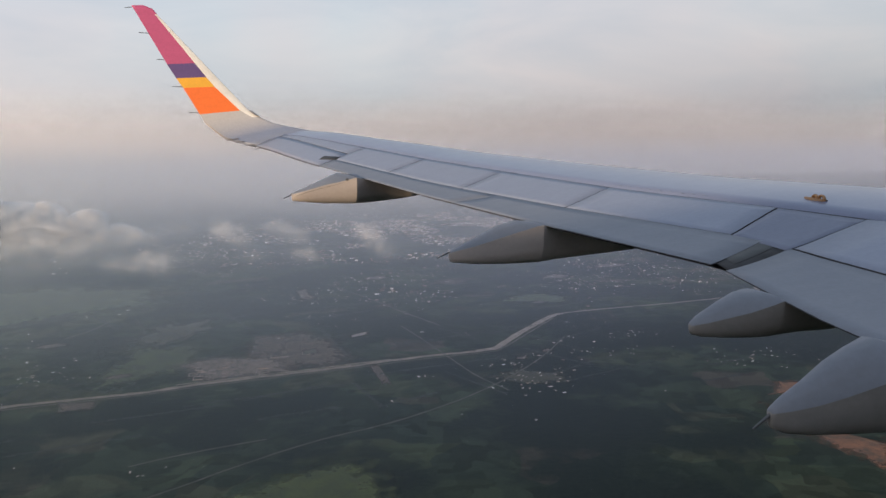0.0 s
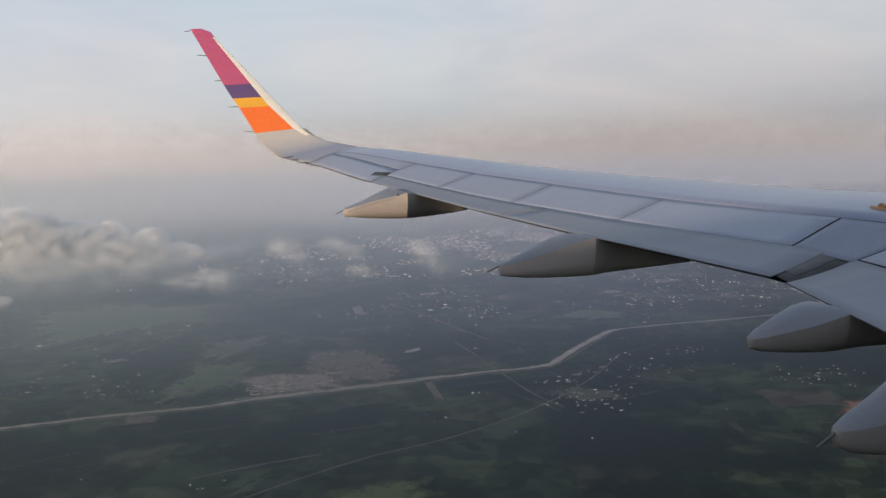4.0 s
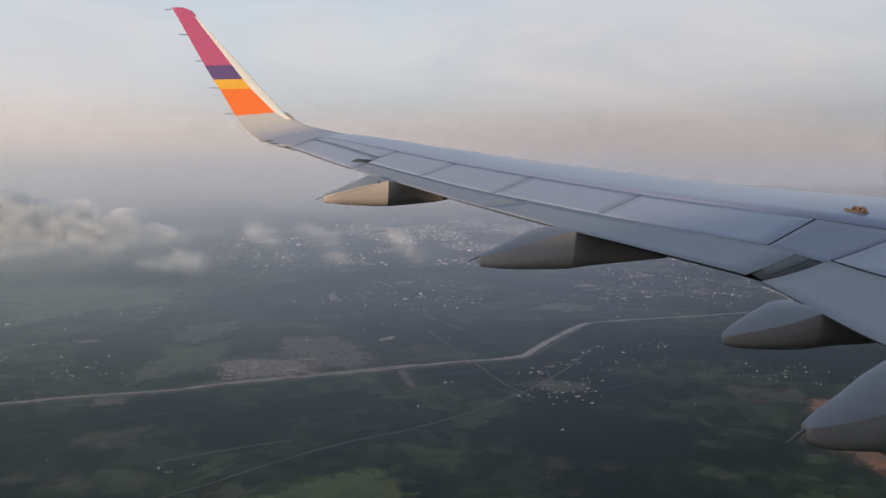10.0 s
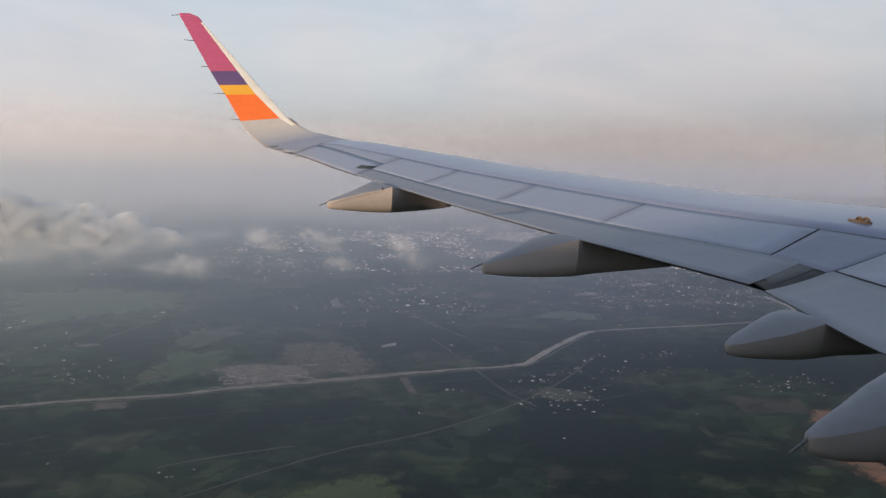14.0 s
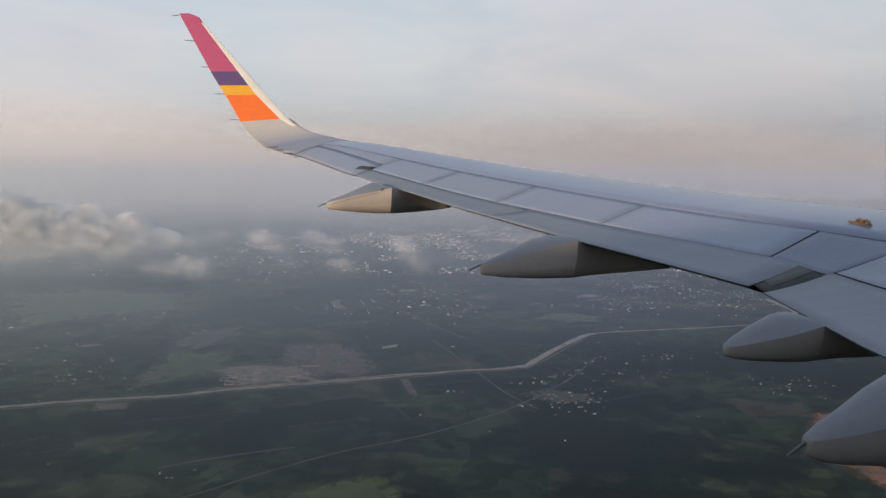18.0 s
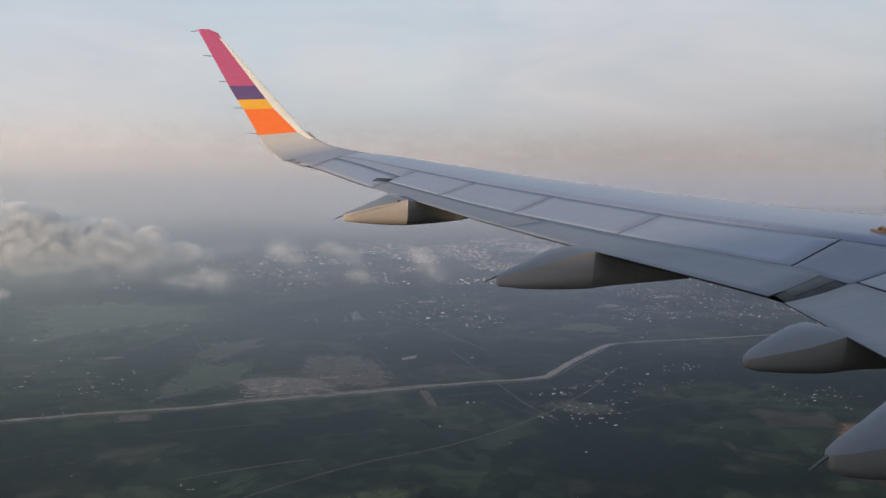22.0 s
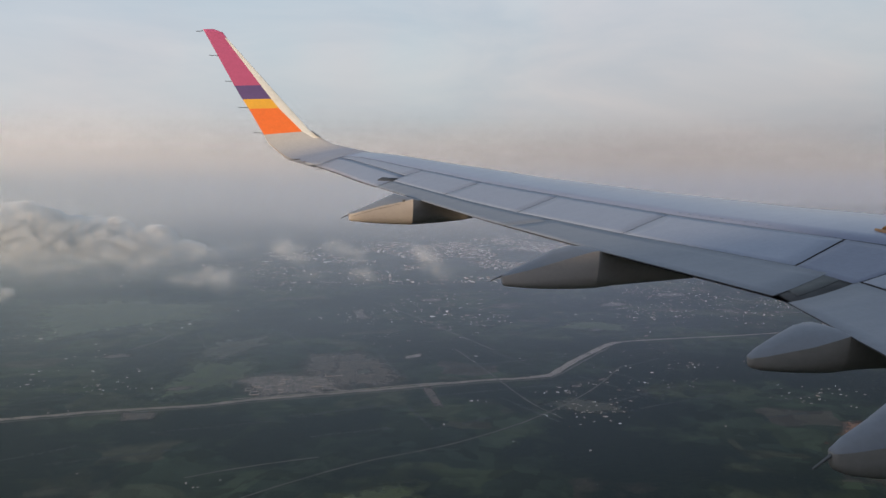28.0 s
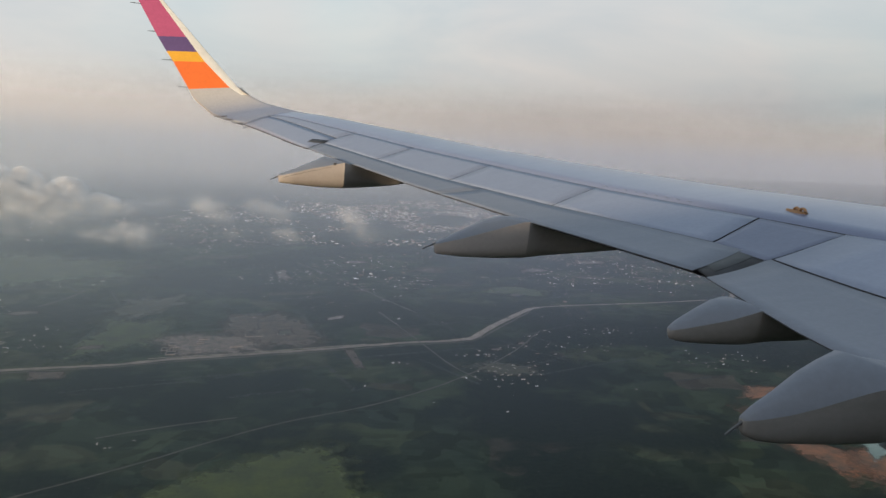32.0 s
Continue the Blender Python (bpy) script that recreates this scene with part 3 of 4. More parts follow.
BANDS = [PINK, PURPLE, YELLOW, ORANGE, FOOT, FOOT, CREAM]
ROW_BAND = [0, 0, 0, 1, 2, 3, 4, 4, 4, 5, 5]
n = len(winglet_rings[0])
verts, faces = loft(winglet_rings, True, True)
slots = []
for i, band in enumerate(ROW_BAND):
    slots += [6 if 4 <= j <= 9 and 2 <= i <= 6 else band for j in range(n)]
me = mesh_of("winglet", verts, faces, BANDS, True, slots + [0, 5])
for e in me.edges:    # crisp trailing edges
    a, b = sorted(e.vertices)
    e.use_edge_sharp = b - a == n and a % n in (0, n - 1)
winglet = part("winglet", me, aircraft, "tall curved winglet with pink, purple, yellow and orange bands and a cream edge")
LAMP = [(-0.11, 17.80, 1.055, 0.006), (-0.07, 17.77, 1.012, 0.022), (-0.01, 17.75, 0.965, 0.020), (0.06, 17.74, 0.92, 0.006)]
rings = [[(x + 0.02 * math.cos(a), y + 0.02 * math.sin(a), z + r * math.sin(a)) for a in np.linspace(0, 2 * math.pi, 9)[:-1]] for x, y, z, r in LAMP]
v, f = loft(rings)
part("position_lamp", mesh_of("position_lamp", v, f, LENSCAP, True), winglet, "dark position lamp at the winglet's foot")
# static wicks on the winglet's and the wing's trailing edge: tip, foot
WICKS = [
    ((-2.52, 18.3, 3.16), (-2.38, 18.3, 3.18)),
    ((-2.26, 18.17, 2.65), (-2.06, 18.17, 2.64)),
    ((-1.93, 18.07, 2.1), (-1.79, 18.07, 2.1)),
    ((-1.65, 17.95, 1.54), (-1.42, 17.95, 1.54)),
    ((-1.34, 17.85, 1.01), (-1.12, 17.85, 1.0)),
    ((-0.64, 17.45, 0.42), (-0.36, 17.45, 0.45)),
    ((-0.43, 17.35, 0.37), (-0.25, 17.35, 0.39)),
    ((-0.26, 17.2, 0.3), (-0.05, 17.2, 0.32)),
    ((-0.06, 16.8, 0.21), (0.16, 16.8, 0.26)),]
for a, b in WICKS:
    v, f = rod(a, b, 0.006, 0.009, 5)
    part("static_wick", mesh_of("static_wick", v, f, STEEL), winglet)


# ---- flap track fairings ----
def fairing(y, stations, label, tail=None, kink=5, skin=CANOE):
    """A canoe-shaped body along the flow with a sharp shoulder: stations x, z of bottom, shoulder and top, half width."""
    rings = []
    for k, (x, zb, zs, zt, w) in enumerate(stations):
        h = zs - zb
        half = [(0, zb), (0.38, zb + 0.02 * h), (0.68, zb + 0.12 * h), (0.88, zb + 0.40 * h), (0.97, zb + 0.75 * h), (1.0, zs), (0.72, zs + 0.62 * (zt - zs)), (0.34, zs + 0.95 * (zt - zs)), (0, zt)]
        if k > kink:    # ahead of the hinge the body turns keel-shaped
            q = min(1.0, (x - stations[kink][0]) / 1.0)
            keel = [(0.24, 0.16), (0.46, 0.38), (0.66, 0.60), (0.84, 0.82)]
            half[1:5] = [(a + (c - a) * q, z + (zb + e * h - z) * q) for (a, z), (c, e) in zip(half[1:5], keel)]
        rings.append([(x, y + w * a, z) for a, z in half] + [(x, y - w * a, z) for a, z in reversed(half[1:-1])])
    v, f = loft(rings)
    n = len(rings[0])
    over = [1 if k < n * (len(rings) - 1) and 5 <= k % n <= 10 else 0 for k in range(len(f))]    # the top is painted like the wing
    me = mesh_of("flap_track_fairing", v, f, [skin, FAIR_TOP], True, over)
    for e in me.edges:
        a, b = sorted(e.vertices)
        if (b - a == n and a % n in (5, 11)) or (a // n == b // n == kink):
            e.use_edge_sharp = True
    ob = part("flap_track_fairing", me, aircraft, label)
    if tail:
        v, f = rod(tail[0], tail[1], 0.006, 0.010, 5)
        part("static_wick", mesh_of("static_wick", v, f, STEEL), ob)
    return ob


outer_fairing = fairing(12.55, [(.45, -.58, -.495, -.475, .09), (.475, -.595, -.488, -.465, .14), (.69, -.62, -.43, -.385, .20), (.93, -.64, -.362, -.275, .28), (1.12, -.65, -.322, -.19, .34),
                (1.36, -.655, -.262, -.25, .43), (1.6, -.645, -.33, -.30, .318), (1.8, -.63, -.385, -.35, .222), (2.1, -.60, -.47, -.44, .08), (2.22, -.582, -.51, -.485, .025), (2.33, -.562, -.545, -.53, .004)],
        "two-tone flap track fairing under the outer wing, sunlit at its tail", ((.33, 12.55, -.555), (.48, 12.55, -.49)))
# seam of the removable cowl and the hinge fitting on the outer fairing
seam = [(.50, -.515, .147), (.69, -.457, .200), (.93, -.394, .278), (1.12, -.348, .337), (1.27, -.312, .385)]
rings = [[(x, 12.55 - w - 0.001 + 0.003 * math.cos(a), z + 0.003 * math.sin(a)) for a in np.linspace(0, 2 * math.pi, 6)[:-1]] for x, z, w in seam]
v, f = loft(rings)
part("seam", mesh_of("seam", v, f, STEEL), outer_fairing, "dark seam of the fairing's tail cowl")
v, f = slab_box(1.21, 1.25, 12.165, 12.20, -.305, -.272)
part("hinge_fitting", mesh_of("hinge_fitting", v, f, STEEL), outer_fairing, "small dark hinge fitting")
fairing(8.42, [(1.765, -.995, -.915, -.905, .03), (1.785, -1.012, -.905, -.895, .06), (2.0, -1.038, -.85, -.80, .115), (2.26, -1.05, -.77, -.675, .165), (2.46, -1.052, -.71, -.625, .20),
               (2.60, -1.05, -.668, -.64, .23), (2.66, -1.048, -.66, -.655, .24), (2.88, -1.033, -.72, -.70, .13), (3.13, -1.015, -.79, -.75, .06), (3.45, -.995, -.87, -.84, .03), (3.76, -.972, -.95, -.94, .01)],
        "grey-brown flap track fairing with a blue-grey top, in the hull's shade", ((1.64, 8.42, -.965), (1.78, 8.42, -.905)), 6)
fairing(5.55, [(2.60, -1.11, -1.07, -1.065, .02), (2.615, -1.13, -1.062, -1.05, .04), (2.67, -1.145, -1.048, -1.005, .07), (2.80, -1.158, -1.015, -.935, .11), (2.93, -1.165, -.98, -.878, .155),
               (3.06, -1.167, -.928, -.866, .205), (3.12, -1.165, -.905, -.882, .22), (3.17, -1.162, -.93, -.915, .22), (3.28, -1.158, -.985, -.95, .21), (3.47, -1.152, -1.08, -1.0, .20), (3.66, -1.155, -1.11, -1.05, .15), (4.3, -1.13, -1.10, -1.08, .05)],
        "flap track fairing in shade-darkened grey with a pale top under the inner flap", None, 6, CANOE_SHADED)
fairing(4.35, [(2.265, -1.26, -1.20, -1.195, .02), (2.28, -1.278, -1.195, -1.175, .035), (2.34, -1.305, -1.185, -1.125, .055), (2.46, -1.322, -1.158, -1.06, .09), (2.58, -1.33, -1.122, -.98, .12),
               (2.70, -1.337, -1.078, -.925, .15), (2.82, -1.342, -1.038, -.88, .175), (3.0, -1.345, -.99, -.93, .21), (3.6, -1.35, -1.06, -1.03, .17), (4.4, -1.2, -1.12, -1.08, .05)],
        "large flap track fairing with a pale top close to the hull", ((2.18, 4.35, -1.27), (2.275, 4.35, -1.207)), 7, CANOE_SHADED)

# lifting fitting on the skin: a plate with two lugs
rings = []
for t in np.linspace(0, 1, 7):
    x, y = 4.83 + 0.04 * t, 7.24 - 0.22 * t
    w = 0.04 * math.sin(math.pi * (0.1 + 0.8 * t))
    rings.append([(x - w, y, top_z(x - w, y)), (x - 0.6 * w, y, top_z(x, y) + 0.014), (x + 0.6 * w, y, top_z(x, y) + 0.014), (x + w, y, top_z(x + w, y))])
v, f = loft(rings, False)
fitting = part("lifting_fitting", mesh_of("lifting_fitting", v, f, BRASS, True), aircraft, "small rusty orange lifting fitting")
for yc, r in ((7.15, 0.026), (7.07, 0.034)):
    rings = []
    for a in np.linspace(-0.15, math.pi + 0.15, 12):
        c = Vector((4.86, yc + r * math.cos(a), top_z(4.86, yc) + 0.01 + r * math.sin(a)))
        o = Vector((0, math.cos(a), math.sin(a)))
        rings.append([c + o * 0.012 * math.cos(q) + Vector((0.018 * math.sin(q), 0, 0)) for q in np.linspace(0, 2 * math.pi, 7)[:-1]])
    v, f = loft(rings)
    part("lug", mesh_of("lug", v, f, BRASS, True), fitting)
# faint stencilled line ahead of the spar: unreadable, as short bars
for k in range(9):
    y = 7.95 + 0.13 * k
    x = spar_x(y) + 0.09
    panel("stencil_bar", [(x, y), (x, y + 0.07), (x + 0.014, y + 0.07), (x + 0.014, y)], STENCIL, aircraft, "", 0.0015, 1, 1, 0.001)

# ---- hull round the seat ----
HR, HY, HZ = 1.98, -0.36, -0.75
X_AT = [-24, -18, -12, -6, -2, -0.14, 0.14, 2, 6, 12, 16]
ANG = [radians(a) for a in (*range(-80, 0, 10), 16.5, 28.0, *range(40, 280, 10))]


def hull_point(x, a, r=HR):
    taper = 1 if x > -6 else 1 - 0.010 * (-6 - x)
    return (x, HY + r * taper * math.cos(a), HZ + r * taper * 1.03 * math.sin(a))


verts = [hull_point(x, a) for x in X_AT for a in ANG]
n = len(ANG)
hole = (5, ANG.index(radians(16.5)))
faces = []
for i in range(len(X_AT) - 1):
    for j in range(n):
        if (i, j) != hole:
            faces.append((i * n + j, i * n + (j + 1) % n, (i + 1) * n + (j + 1) % n, (i + 1) * n + j))
part("fuselage", mesh_of("fuselage", verts, faces, HULL, True), aircraft, "white hull, the seat row's side")
# oval surround of the window
rings = []
for dy, grow in ((0.0, 1.08), (-0.05, 1.0), (-0.10, 1.12)):
    ring = []
    for k in range(28):
        a = 2 * math.pi * k / 28
        cx, cz = math.cos(a), math.sin(a)
        ring.append((0.14 * grow * abs(cx) ** 0.7 * (1 if cx >= 0 else -1), 1.56 + dy, 0.01 + 0.19 * grow * abs(cz) ** 0.7 * (1 if cz >= 0 else -1)))
    rings.append(ring)
v, f = loft(rings, True, False)
part("window_surround", mesh_of("window_surround", v, f, TRIM, True), aircraft, "oval cabin window surround")

# ---- land ----
ground_n, ground_r = 48, [0, 120, 300, 520, 800, 1200, 1800, 2700, 4000, 6200]
verts, faces = [(0, 0, 0)], []
for r in ground_r[1:]:
    verts += [(r * math.cos(2 * math.pi * k / ground_n), r * math.sin(2 * math.pi * k / ground_n), 0) for k in range(ground_n)]
for k in range(ground_n):
    faces.append((0, 1 + k, 1 + (k + 1) % ground_n))
for i in range(len(ground_r) - 2):
    a, b = 1 + i * ground_n, 1 + (i + 1) * ground_n
    for k in range(ground_n):
        faces.append((a + k, b + k, b + (k + 1) % ground_n, a + (k + 1) % ground_n))
tagged(new("ground", mesh_of("ground", verts, faces, LAND)), "dark green farmland with woods and paddies under haze", "ground", kind="structure")


def smooth_line(points, step=6.0):
    """Catmull-Rom through the points."""
    p = [Vector(q) for q in points]
    p = [p[0] * 2 - p[1]] + p + [p[-1] * 2 - p[-2]]
    out = []
    for i in range(1, len(p) - 2):
        n = max(2, int((p[i + 1] - p[i]).length / step))
        for k in range(n):
            t = k / n
            out.append(0.5 * (2 * p[i] + (p[i + 1] - p[i - 1]) * t + (2 * p[i - 1] - 5 * p[i] + 4 * p[i + 1] - p[i + 2]) * t * t + (3 * p[i] - p[i - 1] - 3 * p[i + 1] + p[i + 2]) * t ** 3))
    return out + [p[-2]]


def way(name, points, width, material, label, z=0.05, ragged=0.15, thick=0.03):
    rng = random.Random(len(points) * 7 + int(width * 10))
    line = smooth_line(points)
    rings = []
    for i, q in enumerate(line):
        d = (line[min(i + 1, len(line) - 1)] - line[max(i - 1, 0)]).normalized()
        s = Vector((-d.y, d.x))
        l, r = [width / 2 * (1 + ragged * rng.uniform(-1, 1)) for _ in range(2)]
        rings.append([((q + s * c).x, (q + s * c).y, z - h) for c, h in ((1.45 * l, thick), (0.75 * l, 0), (0, 0), (-0.75 * r, 0), (-1.45 * r, thick))])
    v, f = loft(rings, False, False)
    me = mesh_of(name, v, f, material)
    me.attributes.new("cover", "FLOAT", "POINT").data.foreach_set("value", [0.0, 1.0, 0.85, 1.0, 0.0] * len(rings))
    return tagged(new(name, me), label, "road", kind="structure")


way("road", [(-560, 455), (-380, 474), (-240, 487), (-150, 500), (-83, 504), (-47, 512), (30, 522), (71, 528), (115, 535), (150, 537), (170, 541)], 4.6, ROAD, "wide bare dirt road across the fields", 0.07, 0.35)
way("road", [(158, 538), (172, 541), (180, 548), (187, 557), (219, 594), (250, 627), (264, 640), (274, 645)], 6.0, VERGE, "broad pale bend of the dirt road", 0.08, 0.25)
way("road", [(262, 640), (272, 645), (284, 647), (317, 651), (390, 655), (470, 664)], 3.4, ROAD, "dirt road running on towards the town", 0.07, 0.3)
way("road", [(-240, 481), (-150, 494), (-83, 499), (-47, 506), (30, 516), (71, 522), (115, 529), (165, 533), (182, 543), (222, 588), (258, 628)], 1.8, TRACK, "narrow track beside the dirt road", 0.05, 0.35)
way("road", [(-60, 515.5), (-10, 521), (40, 528), (90, 535)], 1.6, VERGE, "pale bank of spoil beside the dirt road", 0.075, 0.6)
way("road", [(-166, 682), (-150, 715), (-142, 751)], 1.6, TRACK, "farm lane between fields", 0.06, 0.4)
way("road", [(66, 909), (86, 850), (106, 790), (128, 710), (151, 633)], 1.4, TRACK, "lane towards the town", 0.06, 0.4)
way("road", [(-130, 300), (-50, 344), (-19, 364), (22, 387), (74, 407), (132, 443), (191, 498), (240, 560)], 1.3, TRACK, "faint straight track through paddies", 0.06, 0.3)
way("road", [(-69, 380), (-56, 385), (-31, 392), (-2, 398)], 1.3, TRACK, "short pale farm track", 0.05, 0.4)
way("road", [(118, 640), (124, 599), (132, 535), (139, 479), (150, 440)], 1.3, TRACK, "straight lane crossing the dirt road", 0.09, 0.3)
way("road", [(300, 1030), (312, 1008), (322, 985)], 3.0, SLAB, "pale runway strip at the town's edge", 0.06, 0.1)
way("road", [(390, 1040), (402, 1015), (412, 990)], 3.0, SLAB, "hazy town road", 0.06, 0.2)
way("road", [(480, 640), (540, 720), (560, 800)], 5.0, SLAB, "pale bent road among houses", 0.06, 0.2)


def field(name, outline, material, label, z=0.04, seed=1, wobble=0.06):
    """A field or clearing with an uneven edge that thins out."""
    pts = [Vector(p) for p in outline]
    mid = sum(pts, Vector((0, 0))) / len(pts)
    reach = sum((p - mid).length for p in pts) / len(pts)
    edge = []
    for i, a in enumerate(pts):
        b = pts[(i + 1) % len(pts)]
        for k in range(20):
            p = a + (b - a) * (k / 20)
            q = p * (3.0 / reach)
            edge.append(mid + (p - mid) * (1 + wobble * (1.6 * noise.noise((q.x, q.y, seed)) + 0.9 * noise.noise((q.x * 4, q.y * 4, seed)))))
    m = len(edge)
    rings = ((1.4, 0.0), (1.05, 0.3), (0.75, 0.7), (0.4, 1.0))
    verts = [(*(mid + (p - mid) * g), z - 0.02 * (g > 1.1)) for g, _ in rings for p in edge] + [(mid.x, mid.y, z)]
    faces = [(i, (i + 1) % m, (i + 1) % m + m, i + m) for i in range(m)]
    faces = [tuple(v + k * m for v in q) for k in range(3) for q in faces] + [(i + 3 * m, (i + 1) % m + 3 * m, 4 * m) for i in range(m)]
    me = mesh_of(name, verts, faces, material)
    me.attributes.new("cover", "FLOAT", "POINT").data.foreach_set("value", [c for _, c in rings for _ in range(m)] + [1.0])
    return tagged(new(name, me), label, "field", kind="structure")


field("clearing", [(-60, 566), (-40, 578), (6, 566), (16, 526), (-44, 520)], WORKS, "pale raw building ground by the road", 0.05, 2, 0.12)
field("clearing", [(-12, 582), (12, 580), (16, 640), (-8, 634)], BARE, "brown raw ground behind the building works", 0.055, 10, 0.2)
field("clearing", [(6, 536), (57, 537), (57, 596), (36, 640), (-7, 632), (-12, 580)], BARE, "cleared brown ground beside the building works", 0.045, 3, 0.15)
field("clearing", [(26, 566), (40, 570), (38, 586), (28, 580)], TRACK, "dark patch in the cleared ground", 0.06, 11, 0.2)
field("clearing", [(40, 796), (52, 800), (48, 870), (36, 850)], BARE, "bare ground in a village", 0.05, 12, 0.25)
field("clearing", [(-129, 497), (-106, 493), (-106, 481), (-122, 479)], BARE, "brown trampled earth beside the dirt road", 0.05, 4)
field("clearing", [(72, 524), (79, 524), (80, 477), (74, 477)], BARE, "strip of bare earth", 0.05, 5)
field("clearing", [(152, 468), (172, 482), (197, 462), (190, 446), (165, 450)], SCRUB, "trodden earth in a village", 0.04, 17, 0.25)
field("clearing", [(70, 620), (86, 630), (84, 618), (70, 612)], SLAB, "pale bare plot", 0.05, 6)
field("field", [(-34, 322), (9, 347), (25, 353), (41, 348), (50, 334), (56, 290), (-40, 270)], LUSH, "bright green paddy", 0.04, 7, 0.14)
field("field", [(231, 719), (308, 690), (309, 728), (281, 755)], PADDY, "far bright green strip", 0.04, 13, 0.2)
field("field", [(-260, 719), (-332, 924), (-255, 975), (-118, 914), (-115, 822), (-202, 788)], PADDY, "broad green paddies beyond the farms", 0.035, 14, 0.16)
field("field", [(-114, 521), (-59, 555), (-48, 622), (-102, 631)], PADDY, "green field behind the dirt road", 0.035, 15, 0.16)
field("field", [(-107, 647), (-81, 637), (-47, 686), (-55, 717), (-94, 706)], SCRUB, "dry olive field", 0.045, 16, 0.2)
field("clay_pit", [(305, 385), (324, 405), (346, 401), (341, 388), (319, 382)], CLAY, "raw orange clay pit", 0.05, 21, 0.10)
field("clay_pit", [(288, 361), (305, 362), (297, 318), (307, 298), (329, 271), (282, 275), (280, 314)], CLAY, "long raw orange clay bank", 0.05, 22, 0.08)
field("clay_pit", [(316, 370), (338, 370), (321, 331), (304, 338)], CLAY, "raw orange clay pit beside a milky pond", 0.055, 23, 0.10)
field("clay_pit", [(302, 299), (327, 305), (346, 289), (346, 262), (294, 261)], CLAY, "wide raw orange clay pit", 0.06, 24, 0.10)
field("pond", [(315, 380), (332, 387), (343, 377), (337, 372), (314, 370)], POND, "milky green pond in the clay pit", 0.09, 25)
field("pond", [(324, 310), (336, 314), (326, 294), (312, 290)], POND, "milky green pond in the clay pit", 0.09, 26)

for k, (x, y, w, d) in enumerate(((178, 508, 12, 6), (205, 522, 10, 6), (-112, 546, 20, 8), (-185, 655, 24, 12), (36, 800, 20, 14), (262, 700, 20, 8), (330, 840, 40, 22), (430, 900, 50, 26), (120, 905, 34, 22))):
    field("clearing", [(x, y), (x + w * 0.5, y - d * 0.3), (x + w, y + d * 0.1), (x + w * 0.9, y + d), (x + w * 0.3, y + d * 0.8)], BARE, "plot of bare reddish earth", 0.04, 40 + k, 0.2)

# low walls of unfinished plots on the building ground, in rows along the road
rng = random.Random(11)
v, f = [], []
for row in range(4):
    x = -58.0 + 4 * row
    while x < 6 + 10 * row:
        w, d = rng.uniform(4, 9), rng.uniform(6, 9)
        y = 522 + 0.13 * (x + 58) + 11.5 * row
        if rng.random() < 0.55:
            for wall in ((x, x + w, y, y + 0.7), (x, x + w, y + d, y + d + 0.7), (x, x + 0.5, y, y + d), (x + w - 0.5, x + w, y, y + d * rng.uniform(0.3, 1))):
                if rng.random() < 0.8:
                    a, b = slab_box(*wall, 0.0, rng.uniform(0.15, 0.6))
                    f += [tuple(k + len(v) for k in q) for q in b]
                    v += a
        x += w + rng.uniform(0.5, 3)
tagged(new("building_works", mesh_of("building_works", v, f, RUBBLE)), "pale low walls and heaps on cleared ground", "building site", kind="stuff")


# ---- woods ----
def clump(x, y, r, rng):
    """A small uneven crown: a squashed ball of ten faces."""
    h = r * rng.uniform(0.2, 0.4)
    n = 5
    a0 = rng.uniform(0, 6)
    ring = [(x + r * rng.uniform(0.75, 1.2) * math.cos(a0 + 2 * math.pi * k / n), y + r * rng.uniform(0.75, 1.2) * math.sin(a0 + 2 * math.pi * k / n), h * rng.uniform(0.3, 0.6)) for k in range(n)]
    foot = [(p[0] * 0.7 + x * 0.3, p[1] * 0.7 + y * 0.3, -0.05) for p in ring]
    top = (x + rng.uniform(-.2, .2) * r, y + rng.uniform(-.2, .2) * r, h)
    return [*ring, *foot, top], [(k, (k + 1) % n, 2 * n) for k in range(n)] + [(n + k, n + (k + 1) % n, (k + 1) % n, k) for k in range(n)]


rng = random.Random(5)
v, f = [], []
ROAD_LINE = smooth_line([(-560, 455), (-181, 492), (29, 517), (149, 532), (196, 564), (262, 638), (380, 651)], 25)
count = 0
while count < 16000:
    d = 520 + 560 * rng.random() ** 1.2
    a = rng.uniform(-0.62, 0.75)
    x, y = d * math.sin(a), d * math.cos(a)
    wood = noise.noise((x * 0.011, y * 0.011, 3.1)) + 0.5 * noise.noise((x * 0.04, y * 0.04, 7.7))
    if wood < 0.02 + rng.uniform(-0.25, 0.3):
        continue
    if (220 < x < 370 and 230 < y < 400) or -62 < x < 62 and (275 < y < 362 or 510 < y < 612):
        continue
    if min((q.x - x) ** 2 + (q.y - y) ** 2 for q in ROAD_LINE) < 200 and rng.random() < 0.9:
        continue
    b, c = clump(x, y, rng.uniform(0.35, 0.9), rng)
    f += [tuple(i + len(v) for i in q) for q in c]
    v += b
    count += 1
